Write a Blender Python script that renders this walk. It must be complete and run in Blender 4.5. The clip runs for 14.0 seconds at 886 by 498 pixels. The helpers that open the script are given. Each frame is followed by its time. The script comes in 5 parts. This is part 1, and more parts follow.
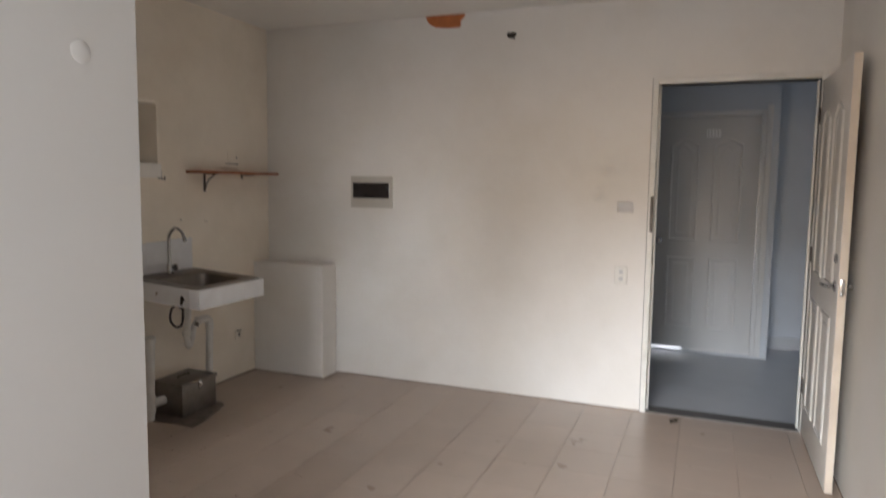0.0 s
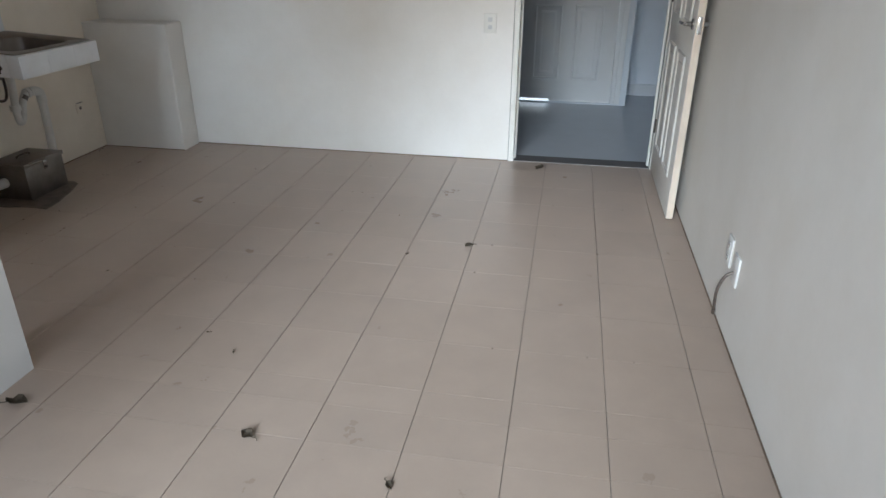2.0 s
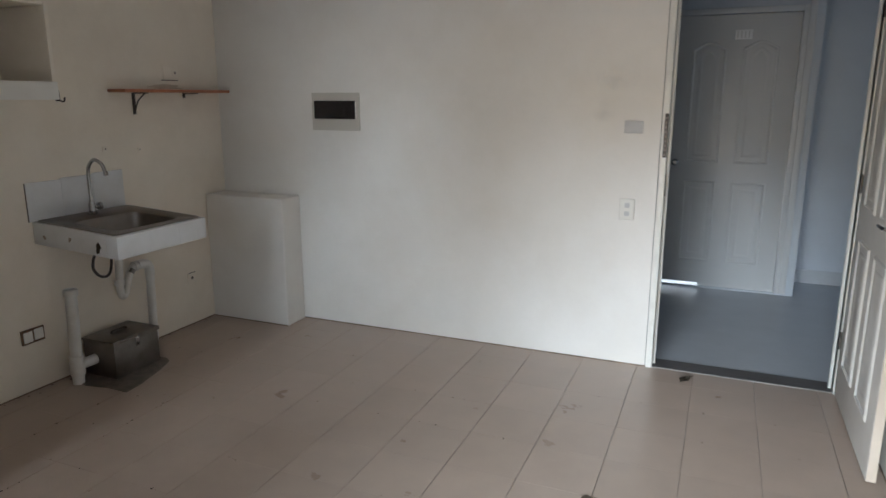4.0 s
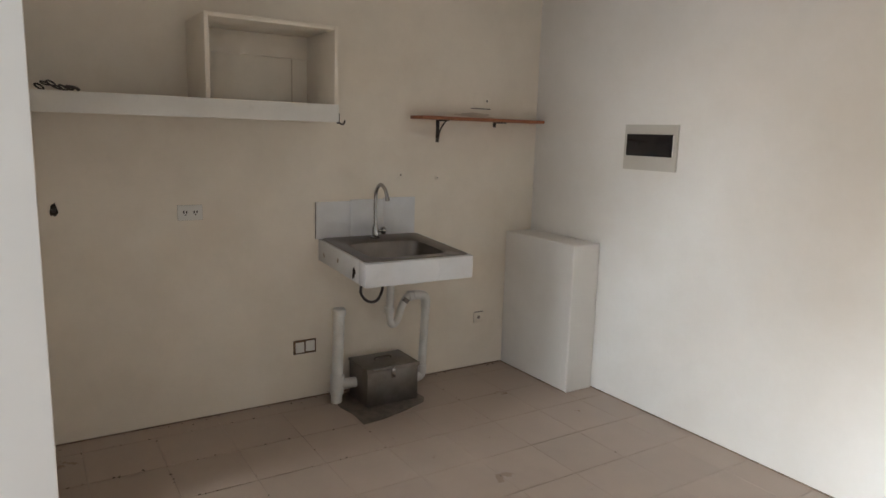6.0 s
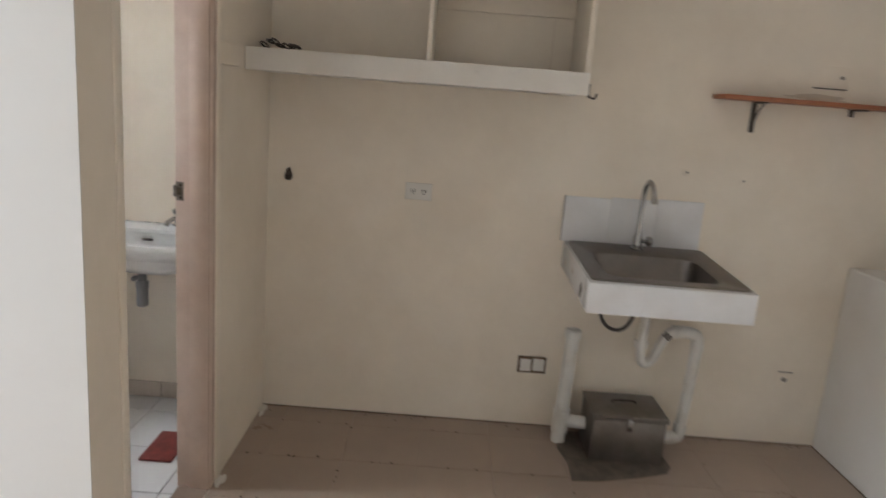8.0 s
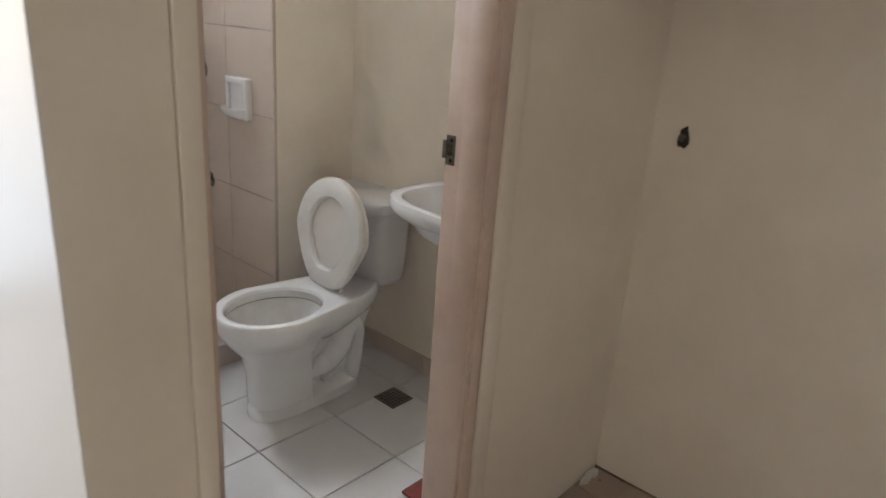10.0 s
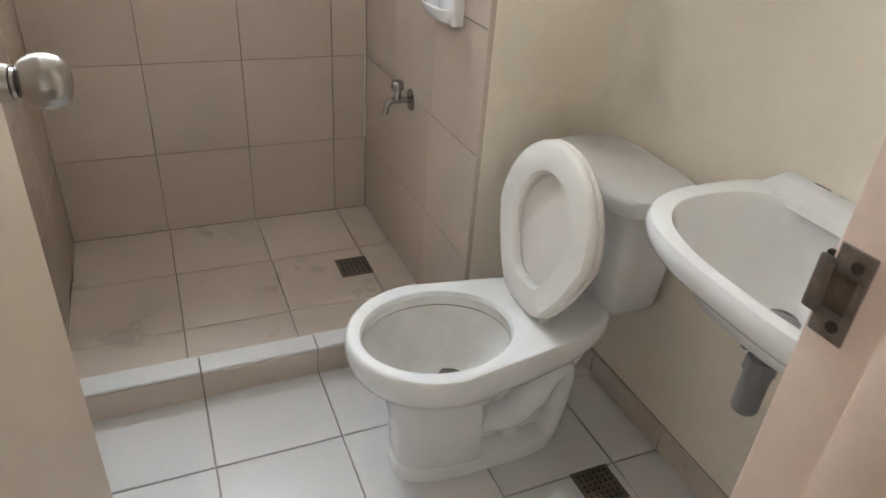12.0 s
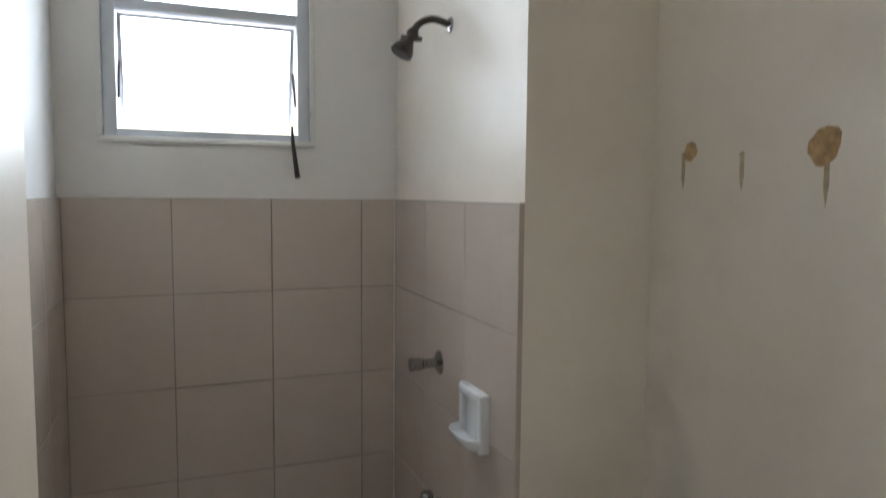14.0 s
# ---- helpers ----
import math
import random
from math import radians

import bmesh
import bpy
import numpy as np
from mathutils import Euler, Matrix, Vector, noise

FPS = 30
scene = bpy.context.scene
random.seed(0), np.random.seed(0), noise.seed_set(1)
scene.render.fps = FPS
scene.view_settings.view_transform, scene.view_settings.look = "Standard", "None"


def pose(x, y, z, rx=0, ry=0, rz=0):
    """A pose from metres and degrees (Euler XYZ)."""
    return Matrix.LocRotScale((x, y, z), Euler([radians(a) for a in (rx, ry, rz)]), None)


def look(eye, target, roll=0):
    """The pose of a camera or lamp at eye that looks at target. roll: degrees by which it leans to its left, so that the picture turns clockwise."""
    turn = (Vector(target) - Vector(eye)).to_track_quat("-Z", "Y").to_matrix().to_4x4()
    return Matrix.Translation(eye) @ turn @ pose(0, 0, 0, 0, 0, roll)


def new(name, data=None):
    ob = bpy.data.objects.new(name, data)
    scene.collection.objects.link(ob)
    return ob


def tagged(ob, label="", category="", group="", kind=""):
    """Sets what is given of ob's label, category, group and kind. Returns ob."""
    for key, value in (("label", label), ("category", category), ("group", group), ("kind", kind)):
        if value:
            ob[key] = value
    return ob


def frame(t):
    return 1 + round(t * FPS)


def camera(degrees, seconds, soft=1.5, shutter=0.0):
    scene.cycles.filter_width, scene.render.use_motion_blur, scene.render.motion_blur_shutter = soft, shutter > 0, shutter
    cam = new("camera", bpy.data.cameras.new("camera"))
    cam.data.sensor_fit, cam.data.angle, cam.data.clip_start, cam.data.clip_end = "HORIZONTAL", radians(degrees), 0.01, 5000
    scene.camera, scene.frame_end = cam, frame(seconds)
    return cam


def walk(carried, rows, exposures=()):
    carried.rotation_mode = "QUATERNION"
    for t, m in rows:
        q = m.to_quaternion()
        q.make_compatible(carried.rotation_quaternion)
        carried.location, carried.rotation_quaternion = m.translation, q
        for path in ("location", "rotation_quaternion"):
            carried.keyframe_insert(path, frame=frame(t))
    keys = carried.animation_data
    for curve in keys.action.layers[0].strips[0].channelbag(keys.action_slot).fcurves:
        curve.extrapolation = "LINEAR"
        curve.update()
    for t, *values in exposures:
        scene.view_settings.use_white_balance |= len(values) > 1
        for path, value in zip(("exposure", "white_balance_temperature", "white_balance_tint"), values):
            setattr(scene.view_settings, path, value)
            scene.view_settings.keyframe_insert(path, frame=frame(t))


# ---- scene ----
cam = camera(66.9, 14.0, shutter=0.4)
PATH = [
    (0, (0.506, 0.086, 1.476), (-0.218, 1.94, 1.285), 0.8),
    (0.5, (0.497, 0.105, 1.468), (-0.134, 1.942, 0.99), -0.7),
    (1, (0.495, 0.112, 1.425), (-0.04, 1.919, 0.755), 0.8),
    (1.5, (0.511, 0.117, 1.383), (0.166, 1.906, 0.559), -0.1),
    (2, (0.51, 0.135, 1.403), (0.189, 1.919, 0.556), 0.3),
    (2.5, (0.5, 0.268, 1.448), (0.019, 2.139, 0.93), -0.2),
    (5, (0.47, 1.264, 1.506), (-0.717, 2.826, 1.119), 2.0),
    (5.5, (0.569, 1.52, 1.462), (-0.967, 2.755, 1.12), 2.7),
    (6, (0.575, 1.794, 1.454), (-1.088, 2.853, 1.115), 1.7),
    (6.5, (0.461, 2.028, 1.445), (-1.313, 2.902, 1.148), 1.4),
    (7, (0.429, 2.257, 1.447), (-1.473, 2.762, 1.089), 1.3),
    (7.5, (0.378, 2.503, 1.428), (-1.553, 2.712, 0.952), 2.4),
    (8, (0.122, 2.592, 1.419), (-1.834, 2.6, 1.0), 4.5),
    (8.5, (-0.154, 2.658, 1.399), (-2.034, 2.135, 0.96), 1.7),
    (9, (-0.483, 2.813, 1.402), (-2.132, 1.793, 0.913), -0.1),
    (9.2, (-0.591, 2.812, 1.389), (-2.179, 1.709, 0.876), 0.1),
    (11.3, (-1.585, 2.068, 1.292), (-2.582, 0.627, 0.327), 5.5),
    (11.5, (-1.626, 2.007, 1.286), (-2.501, 0.512, 0.286), 3.6),
    (12, (-1.701, 1.93, 1.29), (-2.423, 0.374, 0.261), 4.4),
    (12.5, (-1.705, 1.883, 1.336), (-2.505, 0.272, 0.461), 4.5),
    (13, (-1.713, 1.873, 1.408), (-2.485, 0.161, 0.722), 1.8),
    (13.5, (-1.712, 1.892, 1.490), (-2.423, 0.068, 1.079), 0.0),
    (14, (-1.691, 1.907, 1.568), (-2.425, 0.053, 1.406), 0.5),
]
EXPOSURES = [(0, 0.24, 6600, 14), (0.5, 0.18, 6350, 10), (2, 0.18, 5850, 7), (5, 0.20, 6250, 10), (5.5, 0.38, 6650, 13), (6, 0.72, 6400, 10), (7.5, 1.02, 6300, 10), (8.5, 1.0, 6350, 11), (9.2, 0.68, 6450, 12),
             (11.3, 1.28, 6450, 8), (12.5, 1.34, 6450, 8), (13.1, 1.32, 6350, 8), (13.5, 1.06, 6250, 9), (14, 0.16, 6000, 7)]
walk(cam, [(t, look(eye, goal, roll)) for t, eye, goal, roll in PATH], EXPOSURES)

# ---- plan, in metres ----
XK, XR = -2.76, 1.187            # kitchen wall, wall beside the entrance
YB, YW = 4.588, -0.50            # entrance wall, window wall
XE, XEI = -1.276, -1.36          # partition of the bathroom, room side and inner side
YN, YNI = 1.828, 1.715           # bathroom door wall, kitchen side and inner side
YS, XC, YC = -0.352, -2.41, 0.583  # shower back wall, pipe chase face, chase end
H = 2.66
TILE = 0.305

# ---- daylight ----
world = bpy.data.worlds.new("daylight")
world.use_nodes = True
scene.world = world
wn = world.node_tree.nodes
sky = wn.new("ShaderNodeTexSky")
sky.sky_type = "NISHITA"
sky.sun_disc = False
sky.sun_elevation, sky.sun_rotation = radians(20), radians(188)
world.node_tree.links.new(sky.outputs[0], wn["Background"].inputs[0])
wn["Background"].inputs[1].default_value = 0.10


def window_light(name, x, y, z, w, h, power, color):
    """The sky's light in a window's opening, shining along +y."""
    data = bpy.data.lights.new(name, "AREA")
    data.shape, data.size, data.size_y = "RECTANGLE", w, h
    data.energy, data.color = power, color
    ob = new(name, data)
    ob.matrix_world = look((x, y, z), (x, y + 1, z))
    return ob


window_light("room_daylight", -0.235, YW - 0.16, 1.15, 1.9, 2.1, 23, (0.81, 0.90, 1.0))
low_sky = window_light("shower_low_sky", -1.797, YS - 0.22, 2.08, 0.62, 0.66, 4.8, (0.92, 0.93, 0.98))
low_sky.data.spread = radians(125)
shower_light = window_light("shower_high_sky", -1.95, YS - 0.62, 2.85, 0.8, 0.9, 60, (0.84, 0.91, 1.0))
shower_light.matrix_world = look((-1.95, YS - 0.62, 2.85), (-1.70, 0.75, 0.0))
# Stands for an unseen window that feeds the light strip under the far door.
flat_beyond = window_light("flat_beyond_daylight", 0.0, 8.95, 1.15, 1.7, 2.0, 70, (0.9, 0.95, 1.0))
flat_beyond.matrix_world = look((0.0, 8.95, 1.15), (0.0, 8.0, 1.15))
# Unseen lamp added at the corridor's open end to brighten it.
corridor_light = window_light("corridor_end_fill", 4.15, 5.8, 1.3, 1.6, 2.0, 6, (0.80, 0.90, 1.0))
corridor_light.matrix_world = look((4.15, 5.8, 1.3), (0.0, 5.8, 1.3))
sun_data = bpy.data.lights.new("sun", "SUN")
sun_data.energy, sun_data.angle, sun_data.color = 4.7, radians(24), (0.82, 0.92, 1.0)
sun = new("sun", sun_data)
sun.matrix_world = look((0, 0, 0), (0.14, 1.0, -0.37))


# ---- materials ----
def surf(name, col, rough=0.5, metal=0.0, var=0.08, scale=2.5, fine=70, bump=0.08, dirt=None, amount=0.0,
         dirt_scale=5.0, rand=0.0, rough_var=0.1, coat=0.0):
    m = bpy.data.materials.new(name)
    m.use_nodes = True
    nt = m.node_tree
    n, l = nt.nodes, nt.links
    b = n["Principled BSDF"]
    geo = n.new("ShaderNodeNewGeometry")

    def noisy(sc, detail=5.0, rough_n=0.6):
        t = n.new("ShaderNodeTexNoise")
        t.inputs["Scale"].default_value, t.inputs["Detail"].default_value = sc, detail
        t.inputs["Roughness"].default_value = rough_n
        l.new(geo.outputs["Position"], t.inputs["Vector"])
        return t.outputs["Fac"]

    def ramp(fac, lo, hi, c0, c1):
        r = n.new("ShaderNodeValToRGB")
        r.color_ramp.elements[0].position, r.color_ramp.elements[1].position = lo, hi
        r.color_ramp.elements[0].color, r.color_ramp.elements[1].color = (*c0, 1), (*c1, 1)
        l.new(fac, r.inputs[0])
        return r.outputs["Color"]

    def mix(fac, a, c, kind="MIX"):
        x = n.new("ShaderNodeMix")
        x.data_type, x.blend_type = "RGBA", kind
        for k, v in ((0, fac), (6, a), (7, c)):
            if isinstance(v, (int, float)):
                x.inputs[k].default_value = v
            elif isinstance(v, tuple):
                x.inputs[k].default_value = (*v, 1)
            else:
                l.new(v, x.inputs[k])
        return x.outputs[2]

    big, small = noisy(scale), noisy(fine, 3)
    c = ramp(big, 0.3, 0.7, tuple(v * (1 - var) for v in col), tuple(min(1, v * (1 + var)) for v in col))
    c = mix(0.5, c, ramp(small, 0.25, 0.75, (1 - var,) * 3, (1.0, 1.0, 1.0)), "MULTIPLY")
    if rand:
        info = n.new("ShaderNodeObjectInfo")
        c = mix(1.0, c, ramp(info.outputs["Random"], 0, 1, (1 - rand,) * 3, (1, 1, 1)), "MULTIPLY")
    if dirt:
        d = noisy(dirt_scale, 5.0, 0.6)
        c = mix(ramp(d, 0.42, 0.80, (0, 0, 0), (amount,) * 3), c, dirt)
    l.new(c, b.inputs["Base Color"])
    r = n.new("ShaderNodeMapRange")
    r.inputs[3].default_value, r.inputs[4].default_value = max(0.03, rough - rough_var), min(1, rough + rough_var)
    l.new(big, r.inputs[0])
    l.new(r.outputs[0], b.inputs["Roughness"])
    b.inputs["Metallic"].default_value = metal
    b.inputs["Coat Weight"].default_value = coat
    if bump:
        bp = n.new("ShaderNodeBump")
        bp.inputs["Strength"].default_value, bp.inputs["Distance"].default_value = bump, 0.004
        l.new(mix(0.35, small, big), bp.inputs["Height"])
        l.new(bp.outputs[0], b.inputs["Normal"])
    return m


PAINT = surf("cream_paint", (0.80, 0.766, 0.72), 0.42, var=0.035, scale=1.6, fine=45, bump=0.10, dirt=(0.55, 0.47, 0.36), amount=0.25, dirt_scale=1.7)
PAINT_K = surf("kitchen_paint", (0.885, 0.805, 0.69), 0.36, var=0.04, scale=1.8, fine=45, bump=0.10, dirt=(0.56, 0.46, 0.33), amount=0.30, dirt_scale=2.0)
# The cream paint with the partition's bluish daylight mixed into its colour.
PAINT_W = surf("daylit_cream_paint", (0.77, 0.76, 0.735), 0.40, var=0.02, scale=1.2, fine=40, bump=0.05, rough_var=0.04)
CEILING = surf("ceiling_paint", (0.86, 0.84, 0.80), 0.6, var=0.03, bump=0.06)
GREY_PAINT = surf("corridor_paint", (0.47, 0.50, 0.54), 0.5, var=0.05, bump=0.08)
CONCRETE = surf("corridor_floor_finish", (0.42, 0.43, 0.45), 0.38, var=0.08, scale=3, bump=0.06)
GROUT = surf("grout", (0.32, 0.27, 0.23), 0.85, var=0.25, scale=9, fine=120, bump=0.2)
GROUT_PALE = surf("pale_grout", (0.36, 0.30, 0.25), 0.85, var=0.3, scale=7, fine=120, bump=0.2)
FLOOR_TILE = surf("floor_tile_glaze", (0.43, 0.335, 0.268), 0.31, var=0.05, scale=5, fine=90, bump=0.05, dirt=(0.36, 0.275, 0.21), amount=0.30, dirt_scale=1.9, rand=0.05)
WALL_TILE = surf("wall_tile_glaze", (0.62, 0.523, 0.442), 0.20, var=0.04, scale=4, fine=60, bump=0.03, dirt=(0.42, 0.34, 0.26), amount=0.18, dirt_scale=2.5, rand=0.05)
BATH_TILE = surf("bath_floor_glaze", (0.76, 0.745, 0.74), 0.17, var=0.05, scale=6, fine=90, bump=0.04, dirt=(0.42, 0.34, 0.26), amount=0.25, dirt_scale=3.0, rand=0.04)
SHOWER_TILE = surf("shower_floor_glaze", (0.635, 0.55, 0.475), 0.30, var=0.05, scale=6, fine=90, bump=0.05, dirt=(0.40, 0.31, 0.23), amount=0.30, dirt_scale=3.0, rand=0.04)
CERAMIC = surf("white_ceramic", (0.82, 0.82, 0.82), 0.13, var=0.02, scale=4, fine=30, bump=0.0, rough_var=0.04, dirt=(0.55, 0.47, 0.36), amount=0.10, dirt_scale=6)
BOWL = surf("bowl_glaze", (0.77, 0.755, 0.73), 0.2, var=0.06, scale=9, bump=0.0, dirt=(0.45, 0.38, 0.30), amount=0.3, dirt_scale=10)
SEAT = surf("seat_plastic", (0.80, 0.775, 0.735), 0.25, var=0.02, bump=0.0)
SEAT_DULL = surf("lid_plastic", (0.77, 0.73, 0.68), 0.35, var=0.04, bump=0.0)
WHITE_PAINT = surf("white_gloss_paint", (0.80, 0.775, 0.725), 0.30, var=0.03, scale=6, bump=0.06, dirt=(0.5, 0.42, 0.32), amount=0.15)
WHITE_TILE = surf("white_sink_tile", (0.80, 0.80, 0.81), 0.18, var=0.03, scale=8, bump=0.02, dirt=(0.5, 0.45, 0.38), amount=0.18, dirt_scale=9)
STEEL = surf("brushed_steel", (0.22, 0.20, 0.185), 0.36, 1.0, var=0.12, scale=12, fine=200, bump=0.05, dirt=(0.30, 0.24, 0.19), amount=0.4, dirt_scale=8)
BOX_STEEL = surf("dull_steel", (0.23, 0.21, 0.19), 0.42, 0.9, var=0.15, scale=14, fine=160, bump=0.06, dirt=(0.16, 0.12, 0.09), amount=0.5, dirt_scale=11)
CHROME = surf("chrome", (0.40, 0.395, 0.39), 0.11, 1.0, var=0.06, scale=30, bump=0.0, rough_var=0.05)
KNOB = surf("satin_knob_steel", (0.40, 0.385, 0.37), 0.24, 1.0, var=0.03, scale=6, bump=0.0, rough_var=0.03)
DARK_METAL = surf("tarnished_metal", (0.10, 0.085, 0.075), 0.5, 0.7, var=0.3, scale=60, bump=0.1)
STRIKE = surf("strike_steel", (0.22, 0.19, 0.17), 0.42, 0.85, var=0.3, scale=80, bump=0.12)
ALU = surf("aluminium", (0.62, 0.64, 0.67), 0.40, 0.6, var=0.05, bump=0.02)
PVC = surf("pvc_pipe", (0.74, 0.72, 0.68), 0.38, var=0.05, scale=9, bump=0.02, dirt=(0.42, 0.34, 0.25), amount=0.35, dirt_scale=12)
PVC_GREY = surf("grey_trap", (0.22, 0.215, 0.22), 0.4, var=0.1, scale=20, bump=0.04)
PLASTIC = surf("ivory_plastic", (0.78, 0.755, 0.70), 0.35, var=0.03, bump=0.0)
GREY_PLASTIC = surf("grey_plastic", (0.58, 0.57, 0.56), 0.4, var=0.03, bump=0.0)
BREAKER_FRAME = surf("breaker_frame_plastic", (0.55, 0.51, 0.45), 0.35, var=0.03, bump=0.0)
SMOKED = surf("smoked_cover", (0.015, 0.013, 0.014), 0.12, var=0.1, bump=0.0)
SLOT = surf("socket_slot", (0.040, 0.028, 0.018), 0.9, var=0.2, bump=0.0)
BOARD = surf("orange_board_stain", (0.42, 0.16, 0.075), 0.5, var=0.2, scale=12, fine=150, bump=0.15, dirt=(0.18, 0.07, 0.035), amount=0.5)
JAMB = surf("bare_jamb_wood", (0.68, 0.54, 0.45), 0.55, var=0.08, scale=5, fine=110, bump=0.14, dirt=(0.44, 0.27, 0.21), amount=0.4, dirt_scale=8)
DOOR_PAINT = surf("door_paint", (0.74, 0.705, 0.66), 0.38, var=0.03, scale=3, bump=0.06, dirt=(0.5, 0.42, 0.33), amount=0.25)
DOOR_EDGE = surf("door_edge_paint", (0.70, 0.60, 0.49), 0.45, var=0.06, scale=6, bump=0.1, dirt=(0.5, 0.37, 0.27), amount=0.35)
BATH_DOOR = surf("bath_door_paint", (0.66, 0.545, 0.43), 0.42, var=0.05, scale=3, bump=0.06, dirt=(0.5, 0.38, 0.27), amount=0.35, dirt_scale=3)
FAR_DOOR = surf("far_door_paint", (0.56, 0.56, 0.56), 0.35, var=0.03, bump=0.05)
ORANGE = surf("orange_bare_patch", (0.50, 0.16, 0.05), 0.7, var=0.15, scale=20, bump=0.2)
LEAF = surf("dry_leaf", (0.12, 0.09, 0.06), 0.8, var=0.4, scale=80, bump=0.2)
WET = surf("grease_stain", (0.13, 0.105, 0.085), 0.45, var=0.35, scale=16, bump=0.1, dirt=(0.30, 0.25, 0.20), amount=0.6, dirt_scale=14)
RED_CLOTH = surf("red_cloth", (0.22, 0.045, 0.035), 0.85, var=0.25, scale=30, bump=0.3)
RUST = surf("rust_stain", (0.56, 0.36, 0.17), 0.75, var=0.35, scale=60, fine=200, bump=0.1)
RUST_FAINT = surf("faint_rust_run", (0.52, 0.40, 0.25), 0.65, var=0.2, scale=60, bump=0.05)
TRIM = surf("tile_trim", (0.72, 0.67, 0.60), 0.35, var=0.05, bump=0.02)
GLASS = bpy.data.materials.new("window_glass")
GLASS.use_nodes = True
GLASS.node_tree.nodes["Principled BSDF"].inputs["Transmission Weight"].default_value = 1.0
GLASS.node_tree.nodes["Principled BSDF"].inputs["Roughness"].default_value = 0.02
GLASS.node_tree.nodes["Principled BSDF"].inputs["Base Color"].default_value = (0.97, 0.98, 0.98, 1)

# ---- mesh helpers ----
ORIGIN = {}


def link_mesh(name, bm, material, origin, smooth=True):
    bmesh.ops.recalc_face_normals(bm, faces=bm.faces)
    for f in bm.faces:
        f.smooth = smooth
    for e in bm.edges:
        if len(e.link_faces) == 2 and e.calc_face_angle(0) > radians(38):
            e.smooth = False
    bmesh.ops.translate(bm, verts=bm.verts, vec=-Vector(origin))
    me = bpy.data.meshes.new(name)
    bm.to_mesh(me)
    bm.free()
    me.materials.append(material)
    return new(name, me)


def thing(name, at, label, category, group="", kind=""):
    ob = new(name)
    ob.location = at
    ob.empty_display_size = 0.05
    ORIGIN[ob] = Vector(at)
    return tagged(ob, label, category, group, kind)


def part(name, bm, material, parent, label=""):
    """Links a bmesh given in world metres as one mesh under a thing or a part."""
    ob = link_mesh(name, bm, material, ORIGIN[parent])
    ob.parent = parent
    ORIGIN[ob] = ORIGIN[parent]
    return tagged(ob, label)


def solid(name, bm, material, label, category, at, group="", kind=""):
    """A thing that is one mesh."""
    ob = link_mesh(name, bm, material, at)
    ob.location = at
    ORIGIN[ob] = Vector(at)
    return tagged(ob, label, category, group, kind)


def structure(name, bm, material, label=""):
    ob = link_mesh(name, bm, material, (0, 0, 0), smooth=False)
    ORIGIN[ob] = Vector((0, 0, 0))
    return tagged(ob, label, kind="structure")


def box(x0, x1, y0, y1, z0, z1, r=0.0, seg=2, bm=None):
    b = bmesh.new()
    bmesh.ops.create_cube(b, size=1, matrix=Matrix.LocRotScale(((x0 + x1) / 2, (y0 + y1) / 2, (z0 + z1) / 2), None,
                                                                (abs(x1 - x0), abs(y1 - y0), abs(z1 - z0))))
    if r:
        bmesh.ops.bevel(b, geom=b.edges[:], offset=r, segments=seg, affect="EDGES", profile=0.5)
    if bm is None:
        return b
    me = bpy.data.meshes.new("joined")
    b.to_mesh(me)
    b.free()
    bm.from_mesh(me)
    bpy.data.meshes.remove(me)
    return bm


def spin(profile, at, axis="z", seg=24, cap=True):
    """A turned body: (radius, height) pairs along an axis from at."""
    bm = bmesh.new()
    rings = []
    for r, h in profile:
        ring = []
        for k in range(seg):
            a = 2 * math.pi * k / seg
            u, v = r * math.cos(a), r * math.sin(a)
            p = {"z": (u, v, h), "x": (h, u, v), "y": (u, h, v)}[axis]
            ring.append(bm.verts.new(Vector(at) + Vector(p)))
        rings.append(ring)
    for a, b in zip(rings, rings[1:]):
        for k in range(seg):
            bm.faces.new((a[k], a[(k + 1) % seg], b[(k + 1) % seg], b[k]))
    if cap:
        bm.faces.new(rings[0])
        bm.faces.new(rings[-1])
    return bm


def loft(rings, cap0=True, cap1=True, closed=True):
    bm = bmesh.new()
    vs = [[bm.verts.new(p) for p in ring] for ring in rings]
    n = len(vs[0])
    for a, b in zip(vs, vs[1:]):
        for k in range(n if closed else n - 1):
            bm.faces.new((a[k], a[(k + 1) % n], b[(k + 1) % n], b[k]))
    if cap0:
        bm.faces.new(vs[0])
    if cap1:
        bm.faces.new(vs[-1])
    return bm


def tube(points, r, seg=12, steps=6, cap=True):
    """A round pipe along a smooth line through points."""
    pts = [Vector(p) for p in points]
    line = []
    for i in range(len(pts) - 1):
        p0, p1, p2, p3 = pts[max(i - 1, 0)], pts[i], pts[i + 1], pts[min(i + 2, len(pts) - 1)]
        for k in range(steps):
            t = k / steps
            line.append(0.5 * ((2 * p1) + (p2 - p0) * t + (2 * p0 - 5 * p1 + 4 * p2 - p3) * t * t + (3 * p1 - p0 - 3 * p2 + p3) * t ** 3))
    line.append(pts[-1])
    rings, up = [], None
    for i, p in enumerate(line):
        d = (line[min(i + 1, len(line) - 1)] - line[max(i - 1, 0)]).normalized()
        if up is None:
            up = d.orthogonal().normalized()
        up = (up - d * up.dot(d)).normalized()
        side = d.cross(up)
        rr = r(i / (len(line) - 1)) if callable(r) else r
        rings.append([p + (up * math.cos(2 * math.pi * k / seg) + side * math.sin(2 * math.pi * k / seg)) * rr for k in range(seg)])
    return loft(rings, cap, cap)


